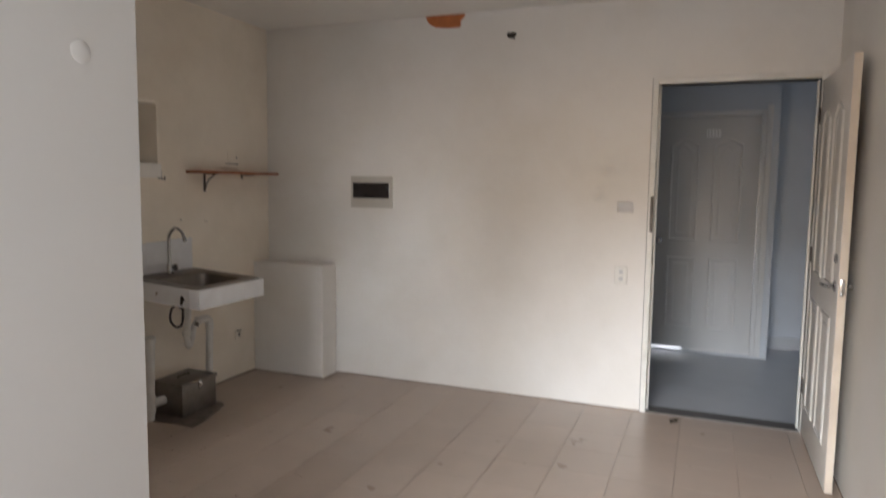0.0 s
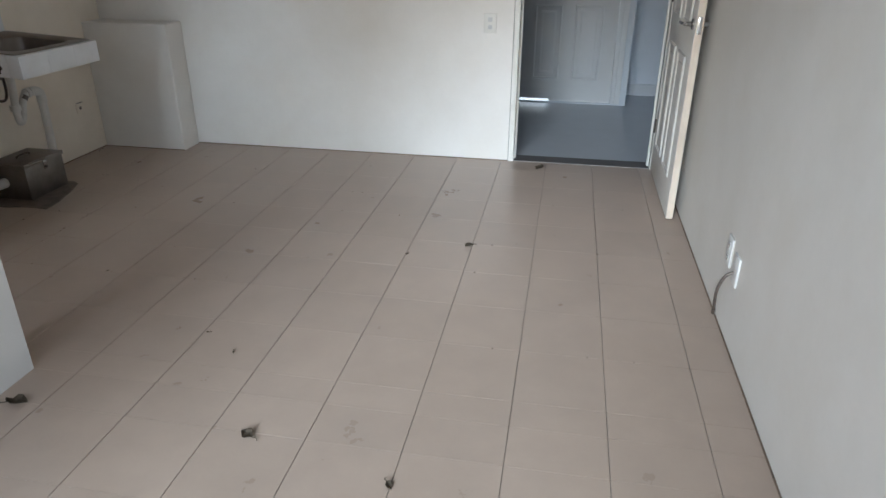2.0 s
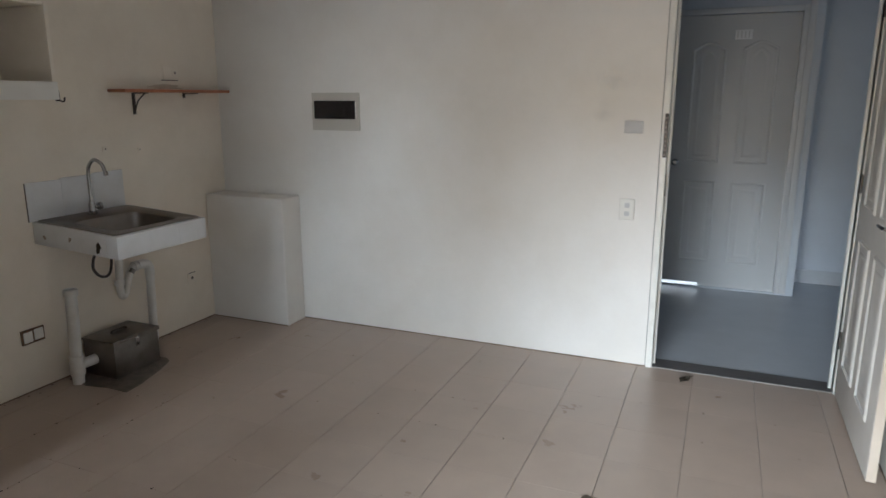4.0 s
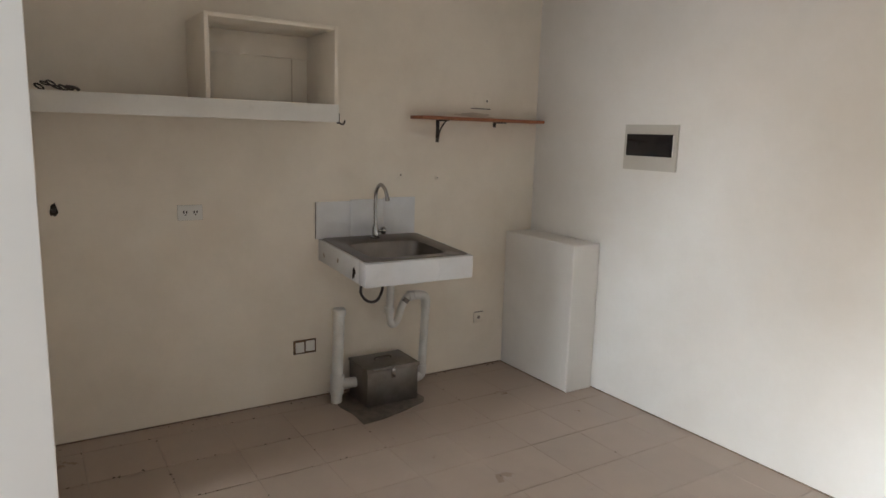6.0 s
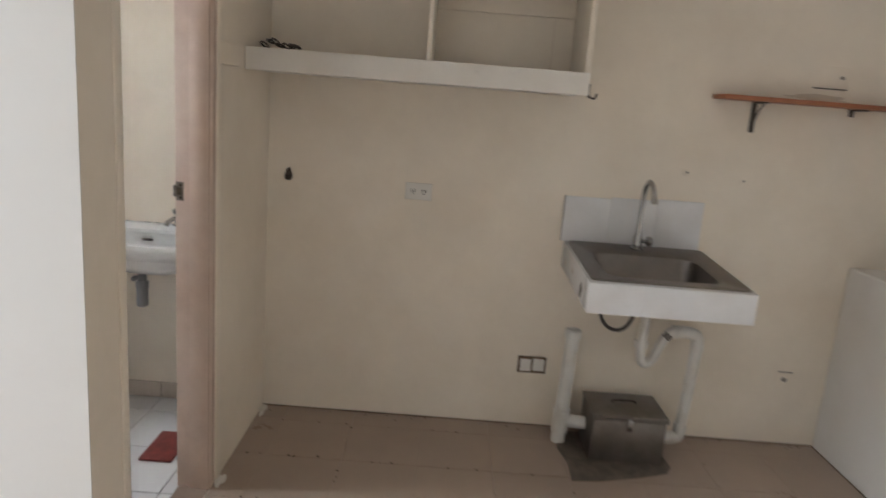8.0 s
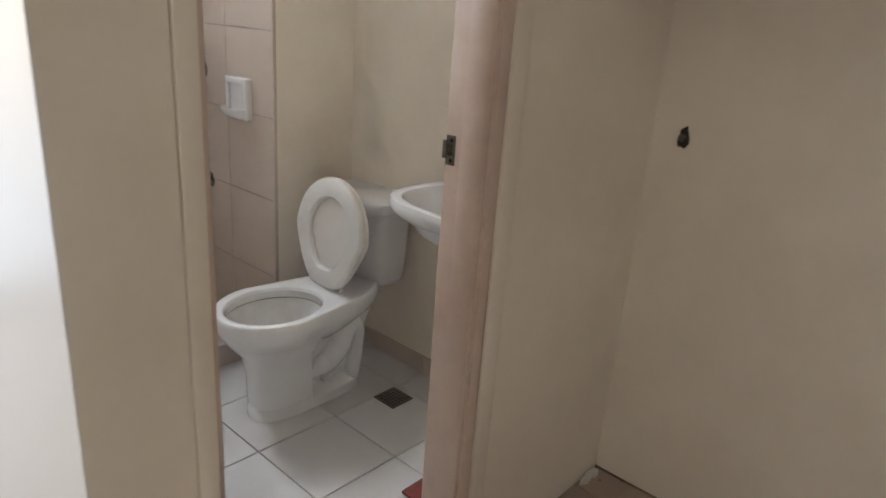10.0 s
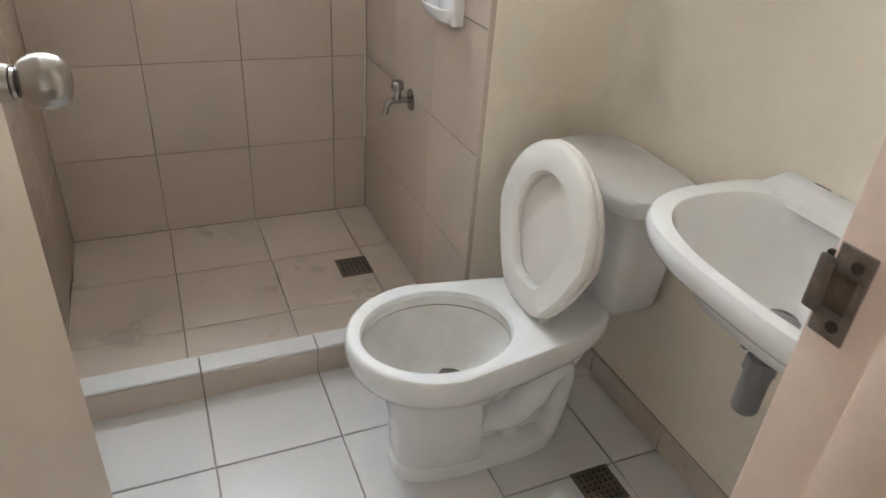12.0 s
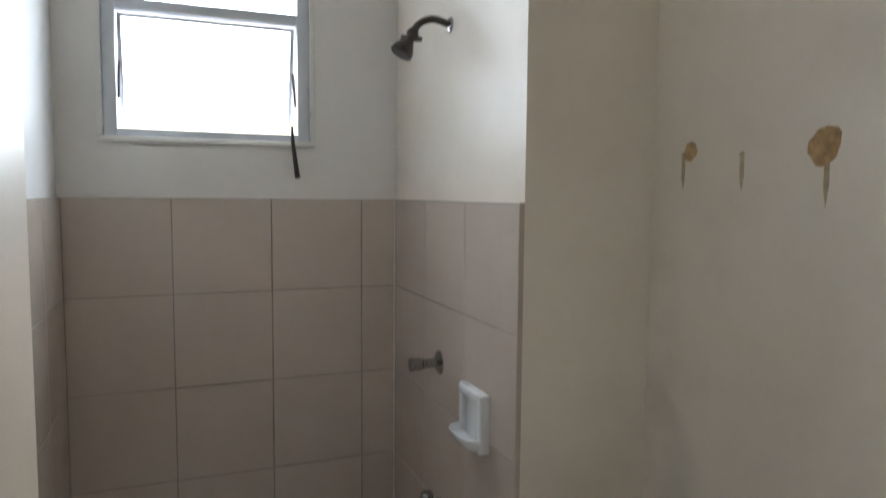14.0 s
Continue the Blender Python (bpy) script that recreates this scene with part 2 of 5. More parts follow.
def oval(cx, cy, rx, ry, z, seg=40, power=2.0, back=None):
    """A ring of points; power above 2 squares it off; back cuts it straight at that x."""
    out = []
    for k in range(seg):
        a = 2 * math.pi * k / seg
        c, s = math.cos(a), math.sin(a)
        x = cx + rx * math.copysign(abs(c) ** (2 / power), c)
        y = cy + ry * math.copysign(abs(s) ** (2 / power), s)
        out.append(Vector((max(x, back) if back is not None else x, y, z)))
    return out


def slab_with_holes(axis, at0, at1, u0, u1, v0, v1, holes):
    """A wall between at0 and at1 on an axis, u across and v up, with openings (u0, u1, v0, v1) through it."""
    bm = bmesh.new()
    us = sorted({u0, u1, *[h[0] for h in holes], *[h[1] for h in holes]})
    vs = sorted({v0, v1, *[h[2] for h in holes], *[h[3] for h in holes]})
    grid = {}

    def vert(i, j, k):
        if (i, j, k) not in grid:
            a = (at0, at1)[k]
            grid[i, j, k] = bm.verts.new((us[i], a, vs[j]) if axis == "y" else (a, us[i], vs[j]))
        return grid[i, j, k]

    full = {(i, j) for i in range(len(us) - 1) for j in range(len(vs) - 1)
            if not any(h[0] <= (us[i] + us[i + 1]) / 2 <= h[1] and h[2] <= (vs[j] + vs[j + 1]) / 2 <= h[3] for h in holes)}
    for i, j in full:
        for k in (0, 1):
            bm.faces.new([vert(a, b, k) for a, b in ((i, j), (i + 1, j), (i + 1, j + 1), (i, j + 1))])
        for (di, dj), (a, b) in (((-1, 0), ((i, j), (i, j + 1))), ((1, 0), ((i + 1, j), (i + 1, j + 1))),
                                 ((0, -1), ((i, j), (i + 1, j))), ((0, 1), ((i, j + 1), (i + 1, j + 1)))):
            if (i + di, j + dj) not in full:
                bm.faces.new((vert(*a, 0), vert(*b, 0), vert(*b, 1), vert(*a, 1)))
    return bm


def blob(cx, cy, rx, ry, seed, seg=22, rough=0.35):
    """An uneven flat outline, as (u, v) pairs."""
    rng = random.Random(seed)
    ph = [rng.uniform(0, 6.28) for _ in range(4)]
    out = []
    for k in range(seg):
        a = 2 * math.pi * k / seg
        w = 1 + rough * (0.5 * math.sin(2 * a + ph[0]) + 0.3 * math.sin(3 * a + ph[1]) + 0.25 * math.sin(5 * a + ph[2]) + 0.2 * math.sin(9 * a + ph[3]))
        out.append((cx + rx * w * math.cos(a), cy + ry * w * math.sin(a)))
    return out


def flat_patch(axis, at, outline, thick):
    """A thin plate with an uneven outline lying on a surface at axis = at."""
    put = {"x": lambda u, v, a: Vector((a, u, v)), "y": lambda u, v, a: Vector((u, a, v)), "z": lambda u, v, a: Vector((u, v, a))}[axis]
    return loft([[put(u, v, at) for u, v in outline], [put(u, v, at + thick) for u, v in outline]])

# ---- the large structure ----
RW = (-1.22, 0.75, 0.05, 2.25)                   # room window opening: x0, x1, z0, z1
SW = (-2.11, -1.485, 1.733, 2.42)                # shower window opening
ED = (0.196, 1.100, 0.0, 2.125)                  # entrance opening
BD = (-2.06, -1.46, 0.0, 2.10)                   # bathroom door opening
structure("wall_kitchen", box(XK - 0.15, XK, YW - 0.15, YB + 0.14, -0.1, H), PAINT_K)
structure("wall_east", box(XR, XR + 0.15, YW - 0.15, YB, -0.1, H), PAINT)
structure("wall_entrance", slab_with_holes("y", YB, YB + 0.14, XK, XR + 0.15, -0.1, H, [(ED[0], ED[1], 0.0, ED[3])]), PAINT)
structure("wall_window", slab_with_holes("y", YW - 0.15, YW, XE, XR, -0.1, H, [RW]), PAINT)
structure("wall_shower_window", slab_with_holes("y", YW, YS, XK, XEI, -0.1, H, [SW]), PAINT)
structure("wall_partition", box(XEI, XE, YW, YNI, -0.1, H), PAINT_W)
structure("wall_partition_face", box(XE, XE + 0.003, YW, YN, -0.1, H), PAINT_W)
structure("wall_bathroom_door", slab_with_holes("y", YNI, YN, XK, XE, -0.1, H, [(BD[0] - 0.035, BD[1] + 0.035, 0.0, BD[3] + 0.035)]), PAINT_K)
structure("pipe_chase", box(XK, XC, YS, YC, -0.05, H), PAINT_K)
structure("boxed_pipe_ledge", box(XK, -2.137, 4.386, YB, -0.05, 0.862, r=0.009, seg=3), PAINT)
structure("ceiling", box(XK - 0.15, XR + 0.15, YW - 0.15, YB + 0.14, H, H + 0.12), CEILING)
structure("floor_slab", box(XK, XR, YW, YB, -0.12, -0.008), GROUT)
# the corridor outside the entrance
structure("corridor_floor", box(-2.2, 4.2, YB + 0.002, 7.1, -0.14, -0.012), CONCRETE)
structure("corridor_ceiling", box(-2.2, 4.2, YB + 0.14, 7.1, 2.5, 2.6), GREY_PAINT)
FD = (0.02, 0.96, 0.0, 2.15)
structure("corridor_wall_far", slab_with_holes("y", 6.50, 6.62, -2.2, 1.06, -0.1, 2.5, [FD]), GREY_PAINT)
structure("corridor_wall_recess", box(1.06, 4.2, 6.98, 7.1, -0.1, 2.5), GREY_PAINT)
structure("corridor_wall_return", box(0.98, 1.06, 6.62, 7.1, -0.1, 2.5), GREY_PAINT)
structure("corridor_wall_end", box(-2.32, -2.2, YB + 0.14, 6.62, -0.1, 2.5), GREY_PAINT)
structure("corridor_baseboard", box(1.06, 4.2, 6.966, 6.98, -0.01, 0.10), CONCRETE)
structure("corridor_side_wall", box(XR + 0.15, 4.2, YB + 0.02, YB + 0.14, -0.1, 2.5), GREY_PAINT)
structure("threshold", box(ED[0], ED[1], YB + 0.01, YB + 0.14, -0.012, 0.004), surf("threshold_dark", (0.10, 0.09, 0.085), 0.6, var=0.3))
structure("bathroom_threshold", box(BD[0], BD[1], YNI, YN - 0.002, -0.02, 0.003), surf("threshold_brown", (0.30, 0.22, 0.17), 0.5, var=0.3))

# the shower's raised floor bed and the curb's core, under their tiles
structure("shower_bed", box(XC, XEI, YS, 0.438, -0.008, 0.042), GROUT_PALE)
structure("curb_core", box(XC, XEI, 0.441, 0.497, -0.008, 0.082), GROUT_PALE)
structure("wall_tile_bed", box(XC, XEI, YS, YS + 0.004, 0.042, 1.549), GROUT_PALE)
structure("chase_tile_bed", box(XC, XC + 0.004, YS + 0.004, YC, 0.0, 1.549), GROUT_PALE)
structure("partition_tile_bed", box(XEI - 0.004, XEI, YS + 0.004, 0.58, 0.042, 1.549), GROUT_PALE)
structure("tile_edge_trim", box(XC + 0.001, XC + 0.014, YC - 0.004, YC + 0.002, 0.09, 1.551), WALL_TILE)


# ---- doors ----
def moulding(cx_u, u0, u1, v0, v1, put, arch=0.0, w=0.022, rise=0.008, seg=10):
    """A raised moulding frame round a panel, arched at the top if asked. put(u, v, out) gives the place."""
    def outline(inset):
        a0, a1, b0, b1 = u0 + inset, u1 - inset, v0 + inset, v1 - inset
        pts = [(a0, b0), (a1, b0), (a1, b1 - arch)]
        if arch:
            for k in range(1, seg):
                t = k / seg
                pts.append((a1 + (a0 - a1) * t, b1 - arch + arch * math.sin(math.pi * t) ** 1.4))
        pts.append((a0, b1 - arch))
        return pts
    return loft([[put(u, v, o) for u, v in outline(i)] for i, o in ((0, 0.0), (w * 0.3, rise), (w * 0.7, rise), (w, 0.001))], False, False)


def panel_set(parent, put, width, height, material):
    """Four raised panels of a moulded door: two tall arched ones over two short ones."""
    s, g = width * 0.15, width * 0.13
    half = (width - 2 * s - g) / 2
    for u0 in (s, s + half + g):
        for v0, v1, arch in ((0.19, height * 0.40, 0.0), (height * 0.47, height - 0.20, 0.05)):
            part("panel_moulding", moulding(0, u0, u0 + half, v0, v1, put, arch), material, parent)
            n = 0.05
            part("panel_field", moulding(0, u0 + n, u0 + half - n, v0 + n, v1 - n, put, arch, w=0.03, rise=0.005), material, parent)


def entrance_door():
    y0, y1, x0, x1, h = 3.690, 4.575, 1.104, 1.142, 2.105
    d = thing("entrance_door", (1.11, 4.58, 0.008), "cream painted moulded panel door standing open against the wall", "door")
    leaf = part("leaf", box(x0, x1, y0, y1, 0.008, h, r=0.003), DOOR_PAINT, d)
    part("edge_strip", box(x0 + 0.002, x1 - 0.002, y0 - 0.004, y0 + 0.001, 0.01, h - 0.002), DOOR_EDGE, d, "yellowed door edge with worn paint")
    panel_set(leaf, lambda u, v, o: Vector((x0 - o, y1 - u, v + 0.008)), y1 - y0, h, DOOR_PAINT)
    for side, xs in ((-1, x0), (1, x1)):
        handle = part("lever_handle", spin([(0.027, 0), (0.027, side * 0.008), (0.012, side * 0.012), (0.011, side * 0.035)], (xs, y0 + 0.065, 1.015), "x", 20), CHROME, d, "chrome lever handle")
        reach = 0.042 if side > 0 else 0.055
        part("lever", tube([(xs + side * (reach - 0.012), y0 + 0.065, 1.015), (xs + side * (reach - 0.006), y0 + 0.10, 1.015), (xs + side * (reach - 0.008), y0 + 0.175, 1.012)], 0.008), CHROME, handle)
    part("deadbolt_rose", spin([(0.022, 0), (0.022, -0.008), (0.014, -0.014)], (x0, y0 + 0.065, 1.15), "x", 18), CHROME, d)
    part("latch_plate", box(x0 + 0.009, x1 - 0.009, y0 - 0.007, y0 - 0.002, 0.975, 1.055, r=0.001), KNOB, d)
    for z in (0.25, 1.05, 1.86):
        part("hinge", spin([(0.007, 0), (0.007, 0.09)], (x0 - 0.004, y1 + 0.001, z), "z", 10), DARK_METAL, d)


entrance_door()


def entrance_frame():
    x0, x1, h = ED[0], ED[1], ED[3]
    f = thing("entrance_frame", ((x0 + x1) / 2, YB + 0.05, 0), "white painted steel entrance door frame with a scarred strike side", "door frame", kind="structure")
    for a, b in ((x0 - 0.036, x0), (x1, x1 + 0.036)):
        post = part("post", box(a, b, YB - 0.012, YB + 0.13, 0, h + 0.036, r=0.003), WHITE_PAINT, f)
        part("stop", box(b - 0.001 if a < x0 else a - 0.014, b + 0.014 if a < x0 else a + 0.001, YB + 0.055, YB + 0.08, 0.0, h, r=0.002), WHITE_PAINT, post)
    part("head", box(x0, x1, YB - 0.012, YB + 0.13, h, h + 0.036, r=0.003), WHITE_PAINT, f)
    part("gap_line", box(x0 - 0.0385, x0 - 0.0365, YB - 0.005, YB + 0.002, 0, h + 0.036), SLOT, f)
    scar = part("old_lock_scar", box(x0 - 0.022, x0 - 0.002, YB - 0.0145, YB - 0.0115, 1.19, 1.42, r=0.001), DARK_METAL, f, "dark tooth-edged scar of a removed lock")
    for k in range(9):
        part("notch", box(x0 - 0.020, x0 - 0.006, YB - 0.018, YB - 0.0142, 1.20 + k * 0.024, 1.211 + k * 0.024, r=0.001), STRIKE, scar)
    part("strike_hole", box(x0 - 0.002, x0 + 0.0015, YB + 0.015, YB + 0.04, 0.98, 1.10), SLOT, f)


entrance_frame()


def far_door():
    x0, x1, z1 = FD[0] + 0.04, FD[1] - 0.04, 2.105
    d = thing("corridor_door", ((x0 + x1) / 2, 6.54, 0), "grey-white moulded panel door shut across the corridor", "door")
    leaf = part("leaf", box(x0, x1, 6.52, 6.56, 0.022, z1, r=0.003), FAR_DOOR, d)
    # Unseen strip, added to block the light under the leaf beyond x 0.36.
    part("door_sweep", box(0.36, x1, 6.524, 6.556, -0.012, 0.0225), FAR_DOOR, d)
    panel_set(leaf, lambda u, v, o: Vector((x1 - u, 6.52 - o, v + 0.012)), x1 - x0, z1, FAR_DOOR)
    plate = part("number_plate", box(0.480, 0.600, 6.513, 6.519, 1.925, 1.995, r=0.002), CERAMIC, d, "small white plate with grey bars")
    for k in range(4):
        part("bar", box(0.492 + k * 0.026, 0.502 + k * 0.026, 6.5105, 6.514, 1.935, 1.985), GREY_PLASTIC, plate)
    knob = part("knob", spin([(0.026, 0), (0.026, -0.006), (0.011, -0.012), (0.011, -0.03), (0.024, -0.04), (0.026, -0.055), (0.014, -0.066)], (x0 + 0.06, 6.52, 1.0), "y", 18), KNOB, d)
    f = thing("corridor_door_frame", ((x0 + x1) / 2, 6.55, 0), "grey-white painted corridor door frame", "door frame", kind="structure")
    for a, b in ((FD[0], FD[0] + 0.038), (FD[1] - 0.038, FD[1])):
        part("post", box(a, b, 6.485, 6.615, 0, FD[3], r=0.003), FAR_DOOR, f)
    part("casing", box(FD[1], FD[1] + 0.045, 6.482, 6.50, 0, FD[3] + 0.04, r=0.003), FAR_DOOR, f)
    # Unseen, added to block light leaking over the leaf.
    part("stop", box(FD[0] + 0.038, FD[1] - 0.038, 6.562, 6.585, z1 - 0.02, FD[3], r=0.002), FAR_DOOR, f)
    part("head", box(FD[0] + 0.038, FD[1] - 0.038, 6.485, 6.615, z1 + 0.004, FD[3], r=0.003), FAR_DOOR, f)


far_door()


def bathroom_frame():
    x0, x1, h = BD[0], BD[1], BD[3]
    f = thing("bathroom_door_frame", ((x0 + x1) / 2, YN - 0.05, 0), "bare pinkish wooden door frame of the bathroom", "door frame", kind="structure")
    strike_post = part("post", box(x0 - 0.033, x0, YNI - 0.006, YN + 0.004, 0, h, r=0.003), JAMB, f, "strike side post with a steel strike plate")
    part("post", box(x1, x1 + 0.033, YNI - 0.006, YN + 0.004, 0, h, r=0.003), PAINT_K, f, "cream painted hinge side post")
    part("head", box(x0 - 0.033, x1 + 0.033, YNI - 0.006, YN + 0.004, h, h + 0.033, r=0.003), JAMB, f)
    part("stop", box(x0 - 0.001, x0 + 0.012, YNI + 0.045, YN - 0.005, 0, h, r=0.002), JAMB, strike_post)
    part("stop", box(x1 - 0.012, x1 + 0.001, YNI + 0.045, YN - 0.005, 0, h, r=0.002), JAMB, f)
    part("casing", box(x0 - 0.085, x0 - 0.034, YN, YN + 0.010, 0, h + 0.06, r=0.003), PAINT_K, f, "cream painted casing strip")
    # strike plate: two screw ears round an open pocket, with a bent lip
    zc, yc = 1.077, YNI + 0.010
    bm = box(x0, x0 + 0.0025, yc - 0.012, yc + 0.012, zc + 0.012, zc + 0.031, r=0.0008)
    box(x0, x0 + 0.0025, yc - 0.012, yc + 0.012, zc - 0.031, zc - 0.012, r=0.0008, bm=bm)
    box(x0, x0 + 0.0025, yc + 0.006, yc + 0.012, zc - 0.013, zc + 0.013, r=0.0008, bm=bm)
    box(x0, x0 + 0.004, yc - 0.021, yc - 0.009, zc - 0.019, zc + 0.019, r=0.0012, bm=bm)
    strike = part("strike_plate", bm, STRIKE, strike_post, "tarnished steel strike plate")
    part("strike_pocket", box(x0 - 0.001, x0 + 0.0008, yc - 0.009, yc + 0.006, zc - 0.012, zc + 0.012), LEAF, strike_post)
    for z in (zc - 0.021, zc + 0.021):
        part("screw", spin([(0.004, 0.0022), (0.004, 0.0034), (0.002, 0.0030)], (x0, yc + 0.003, z), "x", 12), SLOT, strike_post)


bathroom_frame()


def bathroom_door():
    """The leaf swung into the bathroom, nearly square to its frame."""
    w, t, h = 0.585, 0.036, 2.085
    d = thing("bathroom_door", (BD[1] - 0.004, YNI - 0.008, 0.008), "cream painted flush bathroom door standing open inwards", "door")
    turn = Matrix.Translation((BD[1] - 0.004, YNI - 0.008, 0)) @ Matrix.Rotation(radians(85.0), 4, "Z")

    # in the leaf's own frame it runs along -x from the hinge; +y is the room side when shut
    # leaf local: x from -w to 0, y from -t to 0 (bathroom side -y when shut)
    flip = Matrix.Rotation(radians(180), 4, "Z")

    def local(bm):
        bm.transform(turn @ flip)
        return bm
    leaf = part("leaf", local(box(0, w, -t, 0, 0.008, h, r=0.002)), BATH_DOOR, d)
    part("edge_strip", local(box(w - 0.001, w + 0.002, -t + 0.002, -0.002, 0.012, h - 0.004)), JAMB, d, "bare wooden edge of the door")
    part("latch_plate", local(box(w + 0.001, w + 0.004, -t + 0.007, -0.007, 1.02, 1.10, r=0.0006)), STRIKE, d)
    for side in (-1, 1):
        y = -t if side < 0 else 0.0
        neck = 0.034
        knob = part("knob", local(spin([(0.033, 0), (0.033, side * 0.004), (0.027, side * 0.011), (0.019, side * 0.014), (0.017, side * (neck - 0.004)), (0.014, side * (neck - 0.003)), (0.013, side * neck)] +
                                       [(rad, side * (neck + o)) for rad, o in ((0.016, 0.001), (0.0225, 0.006), (0.0260, 0.013), (0.0275, 0.022), (0.0270, 0.030), (0.0245, 0.038), (0.0205, 0.0435), (0.0195, 0.0445), (0.010, 0.0475), (0.003, 0.048))],
                                       (w - 0.06, y, 1.068), "y", 28)), KNOB, d, "round satin steel door knob")
    for z in (0.25, 1.05, 1.83):
        part("hinge", local(spin([(0.006, 0), (0.006, 0.08)], (0.0, -0.001 - t, z), "z", 10)), DARK_METAL, d)


bathroom_door()


# Unseen room, assumed behind the far door to light the gap under it.
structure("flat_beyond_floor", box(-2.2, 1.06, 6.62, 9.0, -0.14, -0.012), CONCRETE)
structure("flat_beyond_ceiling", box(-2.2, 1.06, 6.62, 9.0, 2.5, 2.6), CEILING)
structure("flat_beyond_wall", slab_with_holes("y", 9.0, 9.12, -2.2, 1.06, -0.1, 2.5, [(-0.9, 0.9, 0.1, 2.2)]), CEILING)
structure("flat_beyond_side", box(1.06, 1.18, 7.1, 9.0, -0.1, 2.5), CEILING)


# ---- windows ----
def shower_window():
    x0, x1, z0, z1 = SW
    y0, y1 = YS - 0.085, YS - 0.010
    w = thing("window_1", ((x0 + x1) / 2, YS - 0.05, z0), "aluminium awning window of the shower, a little open", "window", kind="structure")
    fr = 0.042
    frame_bm = box(x0, x0 + fr, y0, y1, z0, z1, r=0.002)
    box(x1 - fr, x1, y0, y1, z0, z1, r=0.002, bm=frame_bm)
    box(x0 + fr, x1 - fr, y0, y1, z0, z0 + 0.028, r=0.002, bm=frame_bm)
    box(x0 + fr, x1 - fr, y0, y1, z1 - 0.03, z1, r=0.002, bm=frame_bm)
    part("window_frame", frame_bm, ALU, w)
    part("white_surround", box(x0 - 0.012, x1 + 0.012, YS - 0.006, YS + 0.010, z0 - 0.014, z0 + 0.004, r=0.002), WHITE_PAINT, w)
    for a, b in ((x0 - 0.012, x0 + 0.004), (x1 - 0.004, x1 + 0.012)):
        part("white_surround", box(a, b, YS - 0.006, YS + 0.010, z0 + 0.004, z1, r=0.002), WHITE_PAINT, w)
    part("transom", box(x0 + fr, x1 - fr, y0 + 0.01, y1 - 0.008, 2.118, 2.152, r=0.002), ALU, w)
    pane = part("pane", box(x0 + fr, x1 - fr, y0 + 0.034, y0 + 0.039, 2.152, z1 - 0.03), GLASS, w)
    pane.visible_shadow = False
    # awning sash hinged at the transom, pushed out at the foot
    hinge = Matrix.Translation((0, y0 + 0.03, 2.116)) @ Matrix.Rotation(radians(-16), 4, "X") @ Matrix.Translation((0, -y0 - 0.03, -2.116))
    a0, a1, b0, b1 = x0 + fr + 0.003, x1 - fr - 0.003, z0 + 0.032, 2.114
    sash_bm = box(a0, a0 + 0.012, y0 + 0.02, y0 + 0.045, b0, b1, r=0.001)
    box(a1 - 0.012, a1, y0 + 0.02, y0 + 0.045, b0, b1, r=0.001, bm=sash_bm)
    box(a0 + 0.012, a1 - 0.012, y0 + 0.02, y0 + 0.045, b0, b0 + 0.012, r=0.001, bm=sash_bm)
    box(a0 + 0.012, a1 - 0.012, y0 + 0.02, y0 + 0.045, b1 - 0.012, b1, r=0.001, bm=sash_bm)
    sash_bm.transform(hinge)
    sash = part("sash", sash_bm, ALU, w)
    glass_bm = box(a0 + 0.012, a1 - 0.012, y0 + 0.030, y0 + 0.035, b0 + 0.012, b1 - 0.012)
    glass_bm.transform(hinge)
    g = part("pane", glass_bm, GLASS, sash)
    g.visible_shadow = False
    for x in (a0 + 0.002, a1 - 0.002):
        part("stay_arm", tube([(x, y1 - 0.02, z0 + 0.12), (x, y0 + 0.01, z0 + 0.22), (x, y0 - 0.03, z0 + 0.30)], 0.004, 8), DARK_METAL, w)
    part("handle", tube([(-2.048, YS + 0.004, z0 + 0.055), (-2.046, YS + 0.018, z0 + 0.01), (-2.052, YS + 0.022, z0 - 0.05), (-2.062, YS + 0.014, z0 - 0.115)],
                        lambda t: 0.004 + 0.005 * t, 10), DARK_METAL, w, "dark hanging window handle")


shower_window()


def room_window():
    x0, x1, z0, z1 = RW
    w = thing("window_2", ((x0 + x1) / 2, YW - 0.08, z0), "wide aluminium window of the room", "window", kind="structure")
    bm = box(x0, x0 + 0.05, YW - 0.11, YW - 0.04, z0, z1, r=0.002)
    box(x1 - 0.05, x1, YW - 0.11, YW - 0.04, z0, z1, r=0.002, bm=bm)
    box(x0 + 0.05, x1 - 0.05, YW - 0.11, YW - 0.04, z0, z0 + 0.05, r=0.002, bm=bm)
    box(x0 + 0.05, x1 - 0.05, YW - 0.11, YW - 0.04, z1 - 0.05, z1, r=0.002, bm=bm)
    part("window_frame", bm, ALU, w)


room_window()


